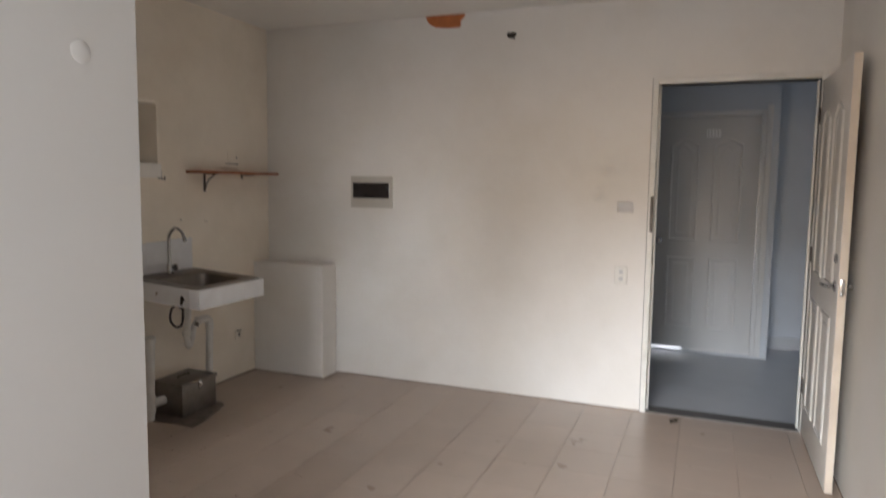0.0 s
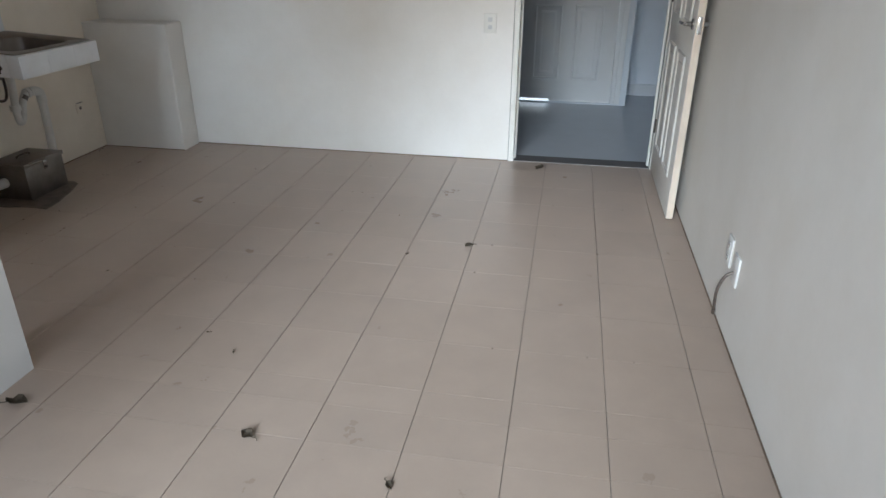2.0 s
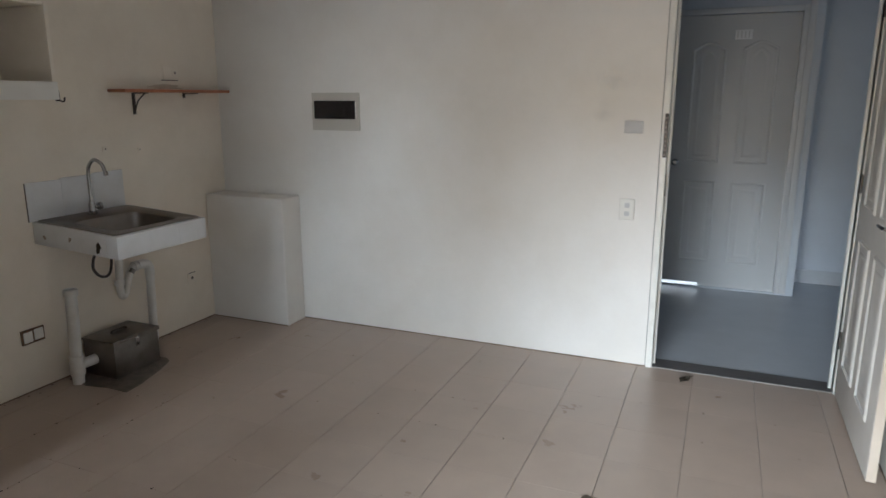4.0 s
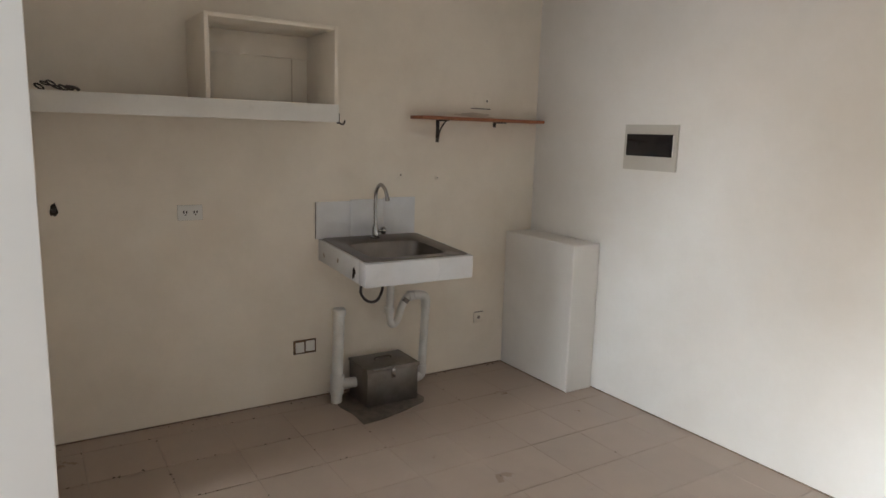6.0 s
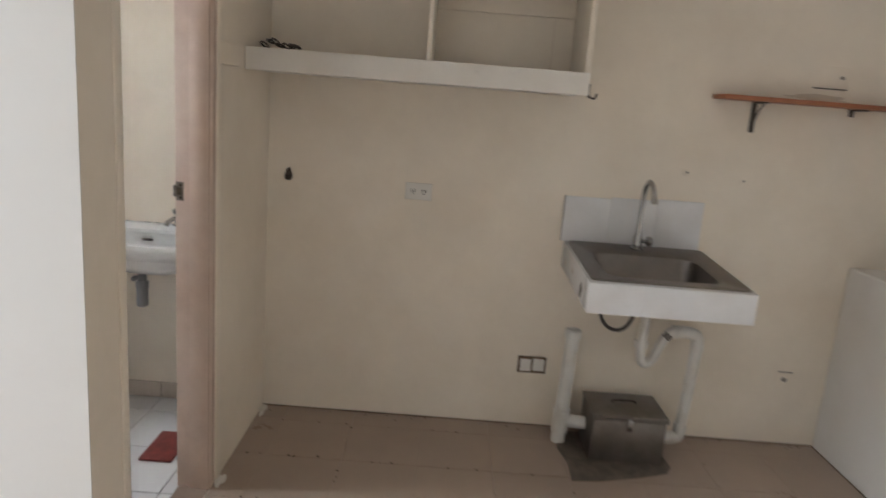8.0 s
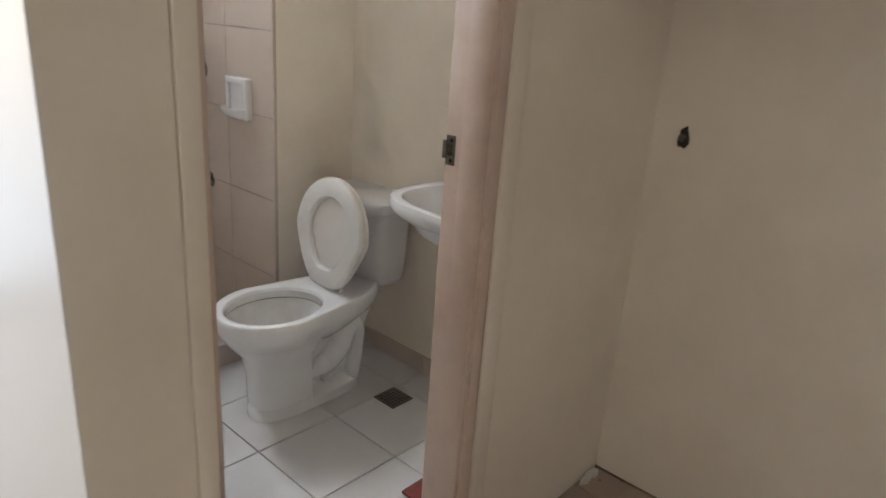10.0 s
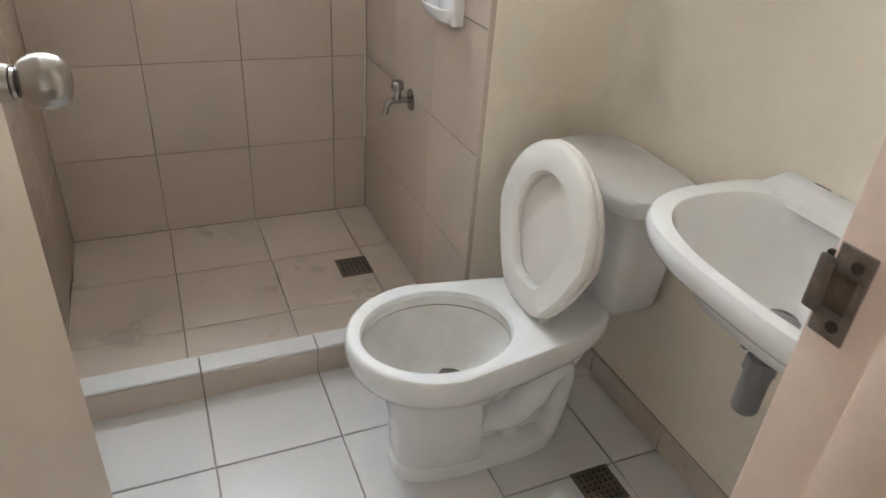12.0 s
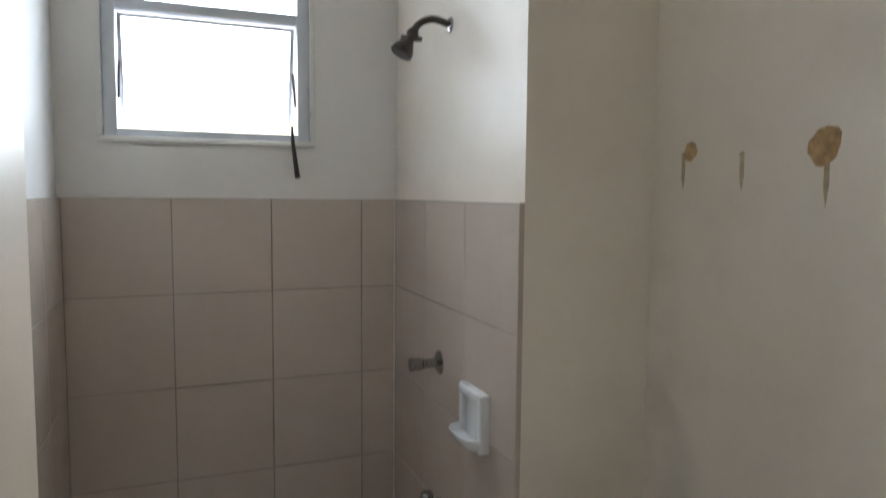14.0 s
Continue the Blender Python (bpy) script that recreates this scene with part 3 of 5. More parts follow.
# ---- kitchen ----
def electrical(name, axis, at, u, v, w, h, label, category, kind="duplex", upright=False, material=PLASTIC):
    """A wall plate with rounded edges and its sockets, proud of the wall at axis = at."""
    def slab(u0, u1, v0, v1, d0, d1, r=0.0):
        if axis == "x":
            s = 1 if at < 0 else -1
            return box(at + s * d0, at + s * d1, u0, u1, v0, v1, r)
        return box(u0, u1, at - d1, at - d0, v0, v1, r)
    base = (at, u, v) if axis == "x" else (u, at, v)
    t = thing(name, base, label, category)
    part("plate", slab(u - w / 2, u + w / 2, v - h / 2, v + h / 2, 0.0, 0.008, 0.003), material, t)
    if kind in ("duplex", "switch"):
        part("backing", slab(u - w / 2 - 0.0015, u + w / 2 + 0.0015, v - h / 2 - 0.0015, v + h / 2 + 0.0015, 0.0, 0.003), BREAKER_FRAME, t)
    if kind == "duplex":
        for s in (-1, 1):
            cu, cv = (u, v + s * h * 0.22) if upright else (u + s * w * 0.21, v)
            face = part("socket", slab(cu - 0.014, cu + 0.014, cv - 0.014, cv + 0.014, 0.007, 0.0095, 0.001), material, t)
            for k in (-1, 1):
                part("slot", slab(cu + k * 0.0065 - 0.0026, cu + k * 0.0065 + 0.0026, cv - 0.003, cv + 0.010, 0.009, 0.0105), SLOT, face)
            part("slot", slab(cu - 0.003, cu + 0.003, cv - 0.012, cv - 0.007, 0.009, 0.0105), SLOT, face)
    elif kind == "broken":
        for s, du, dv, ww in ((-1, 0.0, -0.02, 0.190), (1, 0.01, 0.03, 0.200)):
            cu, cv = u + w * (s * 0.225 + du), v + h * dv
            part("open_socket", slab(cu - w * ww, cu + w * ww, cv - h * 0.37, cv + h * 0.37, 0.007, 0.0115, 0.002), PLASTIC, t, "ivory socket left without its cover")
            part("terminal", slab(cu - w * 0.03, cu + w * 0.03, cv + h * 0.30, cv + h * 0.42, 0.007, 0.010, 0.001), BOARD, t)
    elif kind == "switch":
        for s in (-1, 1):
            part("switch_rocker", slab(u - w * 0.17, u + w * 0.17, v + s * h * 0.2 - 0.013, v + s * h * 0.2 + 0.013, 0.007, 0.011, 0.0015), GREY_PLASTIC, t)
    return t


electrical("wall_socket", "x", XK, 2.479, 1.047, 0.112, 0.070, "ivory double wall socket on the kitchen wall", "socket")
electrical("broken_socket", "x", XK, 3.047, 0.298, 0.128, 0.078, "cracked wall socket without its cover", "socket", "broken", material=surf("burnt_socket_box", (0.16, 0.10, 0.055), 0.7, var=0.4, scale=60))
electrical("wall_switch", "y", YB, 0.007, 0.900, 0.078, 0.115, "ivory double switch beside the entrance", "switch", "switch", material=PLASTIC)
electrical("blank_plate", "y", YB, 0.018, 1.347, 0.098, 0.066, "grey blank plate painted into the wall", "cover plate", "blank", material=GREY_PLASTIC)
electrical("low_socket", "x", XR, 2.635, 0.308, 0.075, 0.115, "white wall socket near the floor", "socket", "duplex", upright=True, material=PAINT_W)
tv = electrical("cable_outlet", "x", XR, 2.505, 0.288, 0.075, 0.115, "white cable outlet with a loose grey cable", "socket", "blank", material=PAINT_W)
part("cable", tube([(XR - 0.008, 2.505, 0.278), (XR - 0.035, 2.51, 0.258), (XR - 0.052, 2.52, 0.19), (XR - 0.046, 2.535, 0.10)], 0.006), STRIKE, tv)
part("cable_end", tube([(XR - 0.046, 2.534, 0.103), (XR - 0.044, 2.54, 0.082)], 0.008), CHROME, tv)
w = thing("wall_box_hole", (XK, 1.916, 1.078), "open hole with a dark bolt in the kitchen wall", "wall hole")
part("hole", flat_patch("x", XK, blob(1.916, 1.078, 0.013, 0.033, 3), 0.0015), SLOT, w)
part("bolt", tube([(XK, 1.914, 1.075), (XK + 0.02, 1.918, 1.082)], 0.009), DARK_METAL, w)
for cy, cz, rr in ((4.195, 0.32, 0.018), (3.617, 1.218, 0.008), (3.86, 1.20, 0.006), (4.195, 1.653, 0.012)):
    p = thing("wall_anchor", (XK, cy, cz), "small dark plug hole in the kitchen wall", "wall plug", group="plug holes in the kitchen wall")
    part("collar", box(XK, XK + 0.0055, cy - rr * 2.1, cy + rr * 2.1, cz - rr * 1.8, cz + rr * 1.8, r=0.001), PAINT_K, p)
    if rr > 0.015:
        # dark strip painted as the shadow line along the collar's top
        part("edge_line", box(XK, XK + 0.003, cy - rr * 1.6, cy + rr * 2.0, cz + rr * 1.8, cz + rr * 1.8 + 0.004), STRIKE, p)
    part("hole", spin([(rr * 0.6, 0.0035), (rr * 0.6, 0.0070)], (XK, cy, cz), "x", 10), STRIKE, p)


def breaker_panel():
    x0, x1, z0, z1 = -2.0, -1.657, 1.296, 1.531
    t = thing("breaker_panel", ((x0 + x1) / 2, YB, z0), "flush breaker box with a smoked black cover", "breaker box")
    bm = slab_with_holes("y", YB - 0.014, YB, x0, x1, z0, z1, [(x0 + 0.018, x1 - 0.026, 1.368, 1.482)])
    part("frame", bm, BREAKER_FRAME, t)
    part("smoked_cover", box(x0 + 0.018, x1 - 0.026, YB - 0.020, YB - 0.002, 1.368, 1.482, r=0.004), SMOKED, t, "glossy black smoked cover")
    part("edge", box(x1 - 0.024, x1 - 0.019, YB - 0.018, YB - 0.013, 1.375, 1.475, r=0.001), PLASTIC, t)


breaker_panel()


def ceiling_scar():
    t = thing("bare_plaster_patch", (-1.27, YB, 2.6), "orange bare patch where paint has come off under the ceiling", "wall patch")
    part("patch", flat_patch("y", YB - 0.003, [(-1.405, 2.658), (-1.395, 2.625), (-1.37, 2.60), (-1.33, 2.578), (-1.24, 2.568), (-1.155, 2.566), (-1.14, 2.58), (-1.145, 2.61), (-1.115, 2.64), (-1.112, 2.658)], 0.003), ORANGE, t)
    h = thing("wire_hole", (-0.775, YB, 2.49), "round hole with dark wire ends in the wall", "wall hole")
    part("hole", flat_patch("y", YB - 0.002, blob(-0.775, 2.49, 0.028, 0.024, 8), 0.002), SLOT, h)
    for k in range(3):
        part("wire", tube([(-0.785 + 0.012 * k, YB, 2.49), (-0.79 + 0.016 * k, YB - 0.03, 2.50 - 0.012 * k), (-0.78 + 0.02 * k, YB - 0.045, 2.475 - 0.01 * k)], 0.004, 8), DARK_METAL, h)
    c = thing("round_cover", (XE + 0.003, 1.612, 1.86), "round white blank cover on the partition", "cover plate")
    part("disc", spin([(0.034, 0), (0.034, 0.004), (0.028, 0.008), (0.004, 0.009)], (XE + 0.003, 1.612, 1.86), "x", 24), PAINT_W, c)


ceiling_scar()


def wall_shelf():
    """A thick white ledge with one open box cabinet standing at its end."""
    x1, y0, y1, z0, z1 = -2.412, YN + 0.002, 3.082, 1.492, 1.570
    t = thing("wall_ledge", (XK, 2.45, z0), "thick white painted ledge fixed to the kitchen wall", "shelf")
    part("board", box(XK, x1, y0, y1, z0 + 0.004, z1, r=0.002), WHITE_PAINT, t)
    part("front_board", box(x1 - 0.001, x1 + 0.014, y0, y1 + 0.006, z0, z1 + 0.003, r=0.002), WHITE_PAINT, t)
    part("wall_cleat", box(-2.325, -2.10, YN + 0.0005, YN + 0.013, z0 + 0.002, z1 - 0.003, r=0.002), PAINT_K, t, "cream painted strip running on along the side wall")
    hook = thing("coat_hook", (x1 + 0.01, 3.092, 1.50), "small black metal hook on the ledge's end", "hook")
    part("shank", box(x1 - 0.016, x1 + 0.012, y1 + 0.006, y1 + 0.010, 1.485, 1.535, r=0.001), DARK_METAL, hook)
    part("bend", tube([(x1 - 0.002, y1 + 0.010, 1.50), (x1 + 0.004, y1 + 0.014, 1.488), (x1 + 0.008, y1 + 0.030, 1.484), (x1 + 0.008, y1 + 0.038, 1.502)], 0.004, 8), DARK_METAL, hook)
    c = thing("box_cabinet", (XK, 2.79, z1), "open-fronted white painted box cabinet standing on the ledge", "cabinet")
    a, b, top = 2.487, 3.086, 1.926
    x1 = x1 + 0.006
    part("side_panel", box(XK, x1, a, a + 0.018, z1 + 0.0035, top, r=0.0015), PAINT_K, c)
    part("side_panel", box(XK, x1, b - 0.018, b, z1 + 0.0035, top, r=0.0015), PAINT_K, c)
    part("top_panel", box(XK, x1, a + 0.018, b - 0.018, top - 0.018, top, r=0.0015), PAINT_K, c)
    part("back_panel", box(XK, XK + 0.006, a + 0.018, b - 0.018, z1 + 0.004, 1.795), PAINT_K, c)
    part("back_rail", box(XK, XK + 0.012, a + 0.018, b - 0.018, 1.80, top - 0.018, r=0.001), PAINT_K, c)
    part("back_rail", box(XK, XK + 0.010, b - 0.10, b - 0.098, z1 + 0.004, 1.795), DOOR_EDGE, c)


wall_shelf()


def chain():
    t = thing("chain", (-2.47, 1.94, 1.573), "short tarnished chain lying on the white ledge", "chain")
    for k in range(6):
        cx, cy = -2.455 - 0.012 * math.sin(k * 1.7), 1.885 + k * 0.020
        cz = 1.578 + (0.018 if k in (1, 2) else 0.004)
        ring = [Vector((cx + 0.007 * math.cos(a) * (1 if k % 2 else 0.4), cy + 0.015 * math.cos(a + 0.8), cz + 0.010 * math.sin(a) * (1 if not k % 2 else 0.6) + 0.004)) for a in np.linspace(0, 2 * math.pi, 9)]
        part("link", tube(ring, 0.0035, 8, 3, cap=False), DARK_METAL, t)
    part("hasp", tube([(-2.455, 1.975, 1.592), (-2.45, 2.005, 1.588), (-2.45, 2.02, 1.578)], 0.006, 8), DARK_METAL, t)


chain()


def board_shelf():
    t = thing("corner_board_shelf", (XK, 4.1, 1.535), "narrow orange-brown board shelf on steel brackets", "shelf")
    bm = box(XK, -2.625, 3.675, 4.542, 1.531, 1.549, r=0.003)
    part("board", bm, BOARD, t)
    for y in (3.855, 4.26):
        br = part("bracket", box(XK, XK + 0.004, y - 0.010, y + 0.010, 1.405 if y < 4 else 1.50, 1.530), DARK_METAL, t, "thin steel bracket")
        part("arm", box(XK + 0.004, XK + 0.11, y - 0.010, y + 0.010, 1.524, 1.530), DARK_METAL, br)
        if y < 4:
            part("brace", tube([(XK + 0.006, y, 1.42), (XK + 0.035, y, 1.48), (XK + 0.09, y, 1.524)], 0.004, 8), DARK_METAL, br)
    part("stain", flat_patch("x", XK, blob(4.12, 1.565, 0.14, 0.014, 5, rough=0.5), 0.001), DOOR_EDGE, t, "faint orange drip stain behind the board")
    p = thing("painted_plate", (XK, 4.16, 1.607), "blank plate painted over, with a dark lower edge", "cover plate")
    part("plate", box(XK, XK + 0.004, 4.10, 4.225, 1.609, 1.695, r=0.0015), PAINT_K, p)
    part("edge_line", box(XK, XK + 0.003, 4.085, 4.222, 1.604, 1.6085), DARK_METAL, p)


board_shelf()


def sink():
    x0, x1, y0, y1, z0, z1 = XK, -2.182, 3.128, 3.734, 0.732, 0.846

    def sagged(name, bm, material, parent, label=""):
        """A part of the counter, which has sunk a little at its front edge."""
        for v in bm.verts:
            v.co.z += 0.062 * (x1 - v.co.x)
        return part(name, bm, material, parent, label)
    t = thing("sink_counter", (XK, 3.45, z0), "short white tiled counter hung on the wall, holding a steel sink", "counter")
    sagged("slab_front", box(x1 - 0.075, x1, y0, y1, z0, z1, r=0.003), WHITE_TILE, t)
    sagged("slab_side", box(x0, x1 - 0.075, y0, y0 + 0.035, z0, z1, r=0.003), WHITE_TILE, t)
    sagged("slab_side", box(x0, x1 - 0.075, y1 - 0.035, y1, z0, z1, r=0.003), WHITE_TILE, t)
    sagged("slab_back", box(x0, x0 + 0.07, y0 + 0.035, y1 - 0.035, z0 + 0.02, z1, r=0.003), WHITE_TILE, t)
    for y in (3.331, 3.534):
        sagged("joint", box(x1, x1 + 0.0008, y - 0.0012, y + 0.0012, z0 + 0.004, z1 - 0.004), WHITE_TILE, t)
    for xx, dz in ((-2.31, 0.0), (-2.50, 0.015), (-2.68, 0.0)):
        sagged("chip", flat_patch("y", y0 - 0.0012, blob(xx, 0.775 + dz, 0.017 if xx > -2.4 else 0.010, 0.024 if xx > -2.4 else 0.010, int(-xx * 50), rough=0.5), 0.0012), SLOT if xx > -2.4 else GROUT_PALE, t, "chipped spot in the side tiles")
    s = thing("kitchen_sink", (-2.5, 3.447, z1), "single stainless steel sink with a wide dull rim", "sink")
    cx, cy = -2.445, 3.432
    hx, hy = 0.172, 0.215
    rim = [oval(-2.476, 3.431, 0.272, 0.290, z1 + 0.001, 48, 30), oval(-2.476, 3.431, 0.270, 0.288, z1 + 0.006, 48, 30),
           oval(cx, cy, hx + 0.012, hy + 0.012, z1 + 0.004, 48, 6), oval(cx, cy, hx, hy, z1 - 0.006, 48, 6),
           oval(cx, cy, hx - 0.012, hy - 0.012, z1 - 0.10, 48, 5.5), oval(cx, cy, hx - 0.04, hy - 0.045, z1 - 0.128, 48, 5),
           oval(cx, cy, 0.05, 0.05, z1 - 0.134, 48, 2.2), oval(cx, cy, 0.036, 0.036, z1 - 0.142, 48, 2)]
    sagged("basin", loft(rim, cap0=False), STEEL, s)
    sagged("strainer", spin([(0.034, 0), (0.034, 0.003), (0.012, 0.004), (0.010, 0.012), (0.003, 0.013)], (cx, cy, z1 - 0.1415), "z", 20), CHROME, s)
    sp = thing("splashback", (XK, 3.41, z1), "three pale tiles as a splashback behind the sink", "splashback")
    for k in range(3):
        part("tile", box(XK, XK + 0.010, 3.112 + k * 0.2, 3.3112 + k * 0.2, 0.882, 1.080 + 0.007 * k, r=0.002), WHITE_TILE, sp)
    part("edge_gap", box(XK, XK + 0.006, 3.1100, 3.1117, 0.882, 1.078), STRIKE, sp)
    f = thing("kitchen_faucet", (-2.68, 3.425, z1 + 0.006), "chrome gooseneck kitchen faucet", "faucet")
    fz = z1 + 0.006
    body = sagged("body", spin([(0.026, 0), (0.026, 0.006), (0.017, 0.012), (0.017, 0.055), (0.013, 0.062), (0.012, 0.075)], (-2.68, 3.425, fz), "z", 20), CHROME, f)
    sagged("spout", tube([(-2.68, 3.425, fz + 0.07), (-2.68, 3.424, fz + 0.20), (-2.668, 3.424, fz + 0.260), (-2.625, 3.426, fz + 0.298), (-2.578, 3.430, fz + 0.276), (-2.562, 3.434, fz + 0.232)], 0.0095, 14, 8), CHROME, f)
    sagged("tip", tube([(-2.563, 3.434, fz + 0.239), (-2.558, 3.435, fz + 0.220)], 0.012), CHROME, f)
    sagged("knob", spin([(0.008, 0), (0.008, 0.018), (0.020, 0.022), (0.022, 0.036), (0.015, 0.043)], (-2.676, 3.44, fz + 0.038), "y", 16), CHROME, body)
    # pipes under the counter
    d = thing("sink_drain_pipe", (-2.6, 3.55, 0.1), "white plastic drain with a trap under the sink", "drain pipe")
    part("tailpiece", tube([(-2.58, 3.475, 0.71), (-2.585, 3.475, 0.60), (-2.60, 3.478, 0.47)], 0.021, 16), PVC, d)
    part("trap", tube([(-2.60, 3.478, 0.48), (-2.605, 3.488, 0.415), (-2.615, 3.515, 0.400), (-2.625, 3.545, 0.425), (-2.63, 3.575, 0.500), (-2.63, 3.61, 0.545), (-2.63, 3.66, 0.548)], 0.020, 16, 8), PVC, d)
    part("elbow", tube([(-2.63, 3.64, 0.548), (-2.63, 3.69, 0.545), (-2.63, 3.722, 0.525), (-2.63, 3.728, 0.47)], 0.027, 16, 8), PVC, d)
    part("down_pipe", tube([(-2.63, 3.728, 0.48), (-2.628, 3.718, 0.28), (-2.625, 3.708, 0.115)], 0.024, 16), PVC, d)
    part("foot_elbow", tube([(-2.625, 3.708, 0.13), (-2.625, 3.703, 0.075), (-2.62, 3.665, 0.062), (-2.62, 3.615, 0.062)], 0.028, 16, 8), PVC, d)
    for p, q in (((-2.60, 3.478, 0.505), (-2.60, 3.478, 0.475)), ((-2.63, 3.612, 0.545), (-2.63, 3.635, 0.547))):
        part("nut", tube([p, q], 0.029, 10), PVC, d)
    part("grime_ring", tube([(-2.629, 3.585, 0.515), (-2.629, 3.60, 0.535)], 0.0215, 14), STRIKE, d)
    h = thing("supply_hose", (-2.55, 3.37, 0.62), "coiled dark flexible water hose under the sink", "hose")
    part("coil", tube([(-2.60, 3.44, 0.72), (-2.575, 3.42, 0.62), (-2.55, 3.375, 0.566), (-2.54, 3.315, 0.570), (-2.54, 3.275, 0.620), (-2.55, 3.295, 0.680), (-2.57, 3.35, 0.700), (-2.59, 3.39, 0.735)], 0.0075, 10, 8), DARK_METAL, h)
    part("valve", tube([(-2.60, 3.435, 0.735), (-2.598, 3.432, 0.66)], 0.016), STRIKE, h)
    v = thing("vent_pipe", (-2.63, 3.185, 0), "capped white plastic standpipe with a side branch", "pipe")
    part("pipe", tube([(-2.63, 3.178, 0.0), (-2.628, 3.184, 0.27), (-2.625, 3.19, 0.50)], 0.030, 18), PVC, v)
    part("cap", spin([(0.036, 0), (0.036, 0.03), (0.030, 0.036), (0.022, 0.036), (0.022, 0.030), (0.003, 0.030)], (-2.625, 3.19, 0.488), "z", 20), PVC, v)
    part("tee", tube([(-2.63, 3.179, 0.05), (-2.629, 3.182, 0.155)], 0.037, 18), PVC, v)
    part("branch", tube([(-2.628, 3.185, 0.102), (-2.622, 3.23, 0.102), (-2.618, 3.285, 0.102)], 0.028, 16), PVC, v)
    g = thing("grease_trap", (-2.59, 3.44, 0), "dull stainless steel grease trap box with a hasp", "grease trap")
    bx0, bx1, by0, by1, bz = -2.70, -2.470, 3.285, 3.592, 0.205
    part("body", box(bx0, bx1, by0, by1, 0.004, bz, r=0.003), BOX_STEEL, g)
    lid = part("lid", box(bx0 - 0.004, bx1 + 0.006, by0 - 0.005, by1 + 0.005, bz - 0.004, bz + 0.010, r=0.003), BOX_STEEL, g)
    part("rim", box(bx1 + 0.0045, bx1 + 0.0075, by0 - 0.006, by1 + 0.006, bz - 0.012, bz + 0.0105, r=0.0008), BOX_STEEL, lid)
    part("handle", tube([(-2.60, 3.39, bz + 0.009), (-2.60, 3.395, bz + 0.020), (-2.60, 3.44, bz + 0.022), (-2.60, 3.485, bz + 0.020), (-2.60, 3.49, bz + 0.009)], 0.005, 8), DARK_METAL, lid)
    hasp = part("hasp", box(bx1 + 0.006, bx1 + 0.010, 3.425, 3.450, bz - 0.055, bz - 0.004, r=0.001), CHROME, g)
    part("hasp_pin", spin([(0.007, 0), (0.007, 0.010), (0.004, 0.013)], (bx1 + 0.008, 3.4375, bz - 0.042), "x", 12), DARK_METAL, hasp)
    part("worn_edge", box(bx1 + 0.0062, bx1 + 0.0078, by0 + 0.03, by0 + 0.16, bz - 0.001, bz + 0.0108), CHROME, lid)
    st = solid("grease_stain", flat_patch("z", 0.0005, [(-2.72, 3.19), (-2.56, 3.165), (-2.44, 3.19), (-2.30, 3.185), (-2.312, 3.30), (-2.36, 3.47), (-2.41, 3.60), (-2.46, 3.63), (-2.60, 3.62), (-2.72, 3.60)], 0.003), WET, "dark greasy stain on the tiles under the grease trap", "stain", (-2.5, 3.4, 0.0005))


sink()


def dry_leaf(x, y, size, turn, seed, label):
    rng = random.Random(seed)
    t = thing("dry_leaf", (x, y, 0.001), label, "leaf", group="dry leaves on the floor")
    ca, sa = math.cos(turn), math.sin(turn)
    rows = []
    for i in range(6):
        u = i / 5
        wdt = 0.38 * size * math.sin(math.pi * min(0.97, u * 0.95 + 0.03)) * rng.uniform(0.7, 1.15)
        ring = []
        for v in (-1, -0.4, 0.1, 0.6, 1):
            px, py = (u - 0.5) * size, v * wdt
            ring.append(Vector((x + px * ca - py * sa, y + px * sa + py * ca, 0.003 + 0.28 * size * abs(v) ** 1.5 * rng.uniform(0.2, 1.0))))
        rows.append(ring)
    bm = loft(rows, False, False, closed=False)
    bmesh.ops.solidify(bm, geom=bm.faces[:], thickness=0.0012)
    part("blade", bm, LEAF, t)
    part("stalk", tube([(x + 0.5 * size * ca, y + 0.5 * size * sa, 0.004), (x + 0.72 * size * ca - 0.1 * size * sa, y + 0.72 * size * sa + 0.1 * size * ca, 0.006), (x + 0.95 * size * ca, y + 0.95 * size * sa, 0.003)], 0.0016, 6, 4), LEAF, t)


for i, (x, y, sz, a) in enumerate(((0.100, 3.145, 0.045, 0.6), (-0.371, 1.637, 0.048, -0.5), (0.112, 1.511, 0.034, 2.2), (-1.185, 1.645, 0.07, 3.3), (-0.181, 2.996, 0.022, 1.4), (0.38, 4.46, 0.085, 1.1), (-0.78, 2.16, 0.014, 0.3), (-0.62, 2.05, 0.016, 2.0))):
    dry_leaf(x, y, sz, a, i, "curled dry brown leaf on the floor tiles" if sz > 0.03 else "tiny dry leaf scrap on the floor tiles")

# flaked plaster at the foot of the niche corner
fl = thing("plaster_flake", (-2.70, 1.90, 0), "small white flake of plaster at the wall's foot", "debris", group="plaster flakes")
part("flake", flat_patch("z", 0.001, blob(-2.69, 1.845, 0.035, 0.014, 4, rough=0.6), 0.016), PLASTIC, fl)
fl2 = thing("plaster_flake", (-2.10, 1.85, 0), "small white flake of plaster beside the door casing", "debris", group="plaster flakes")
part("flake", flat_patch("z", 0.001, blob(-2.105, 1.85, 0.03, 0.014, 9, rough=0.6), 0.014), PLASTIC, fl2)
WALL_FOOT = surf("wall_foot_dirt", (0.17, 0.115, 0.08), 0.9, var=0.4, scale=14, fine=90, bump=0.2, dirt=(0.45, 0.36, 0.28), amount=0.8, dirt_scale=5)
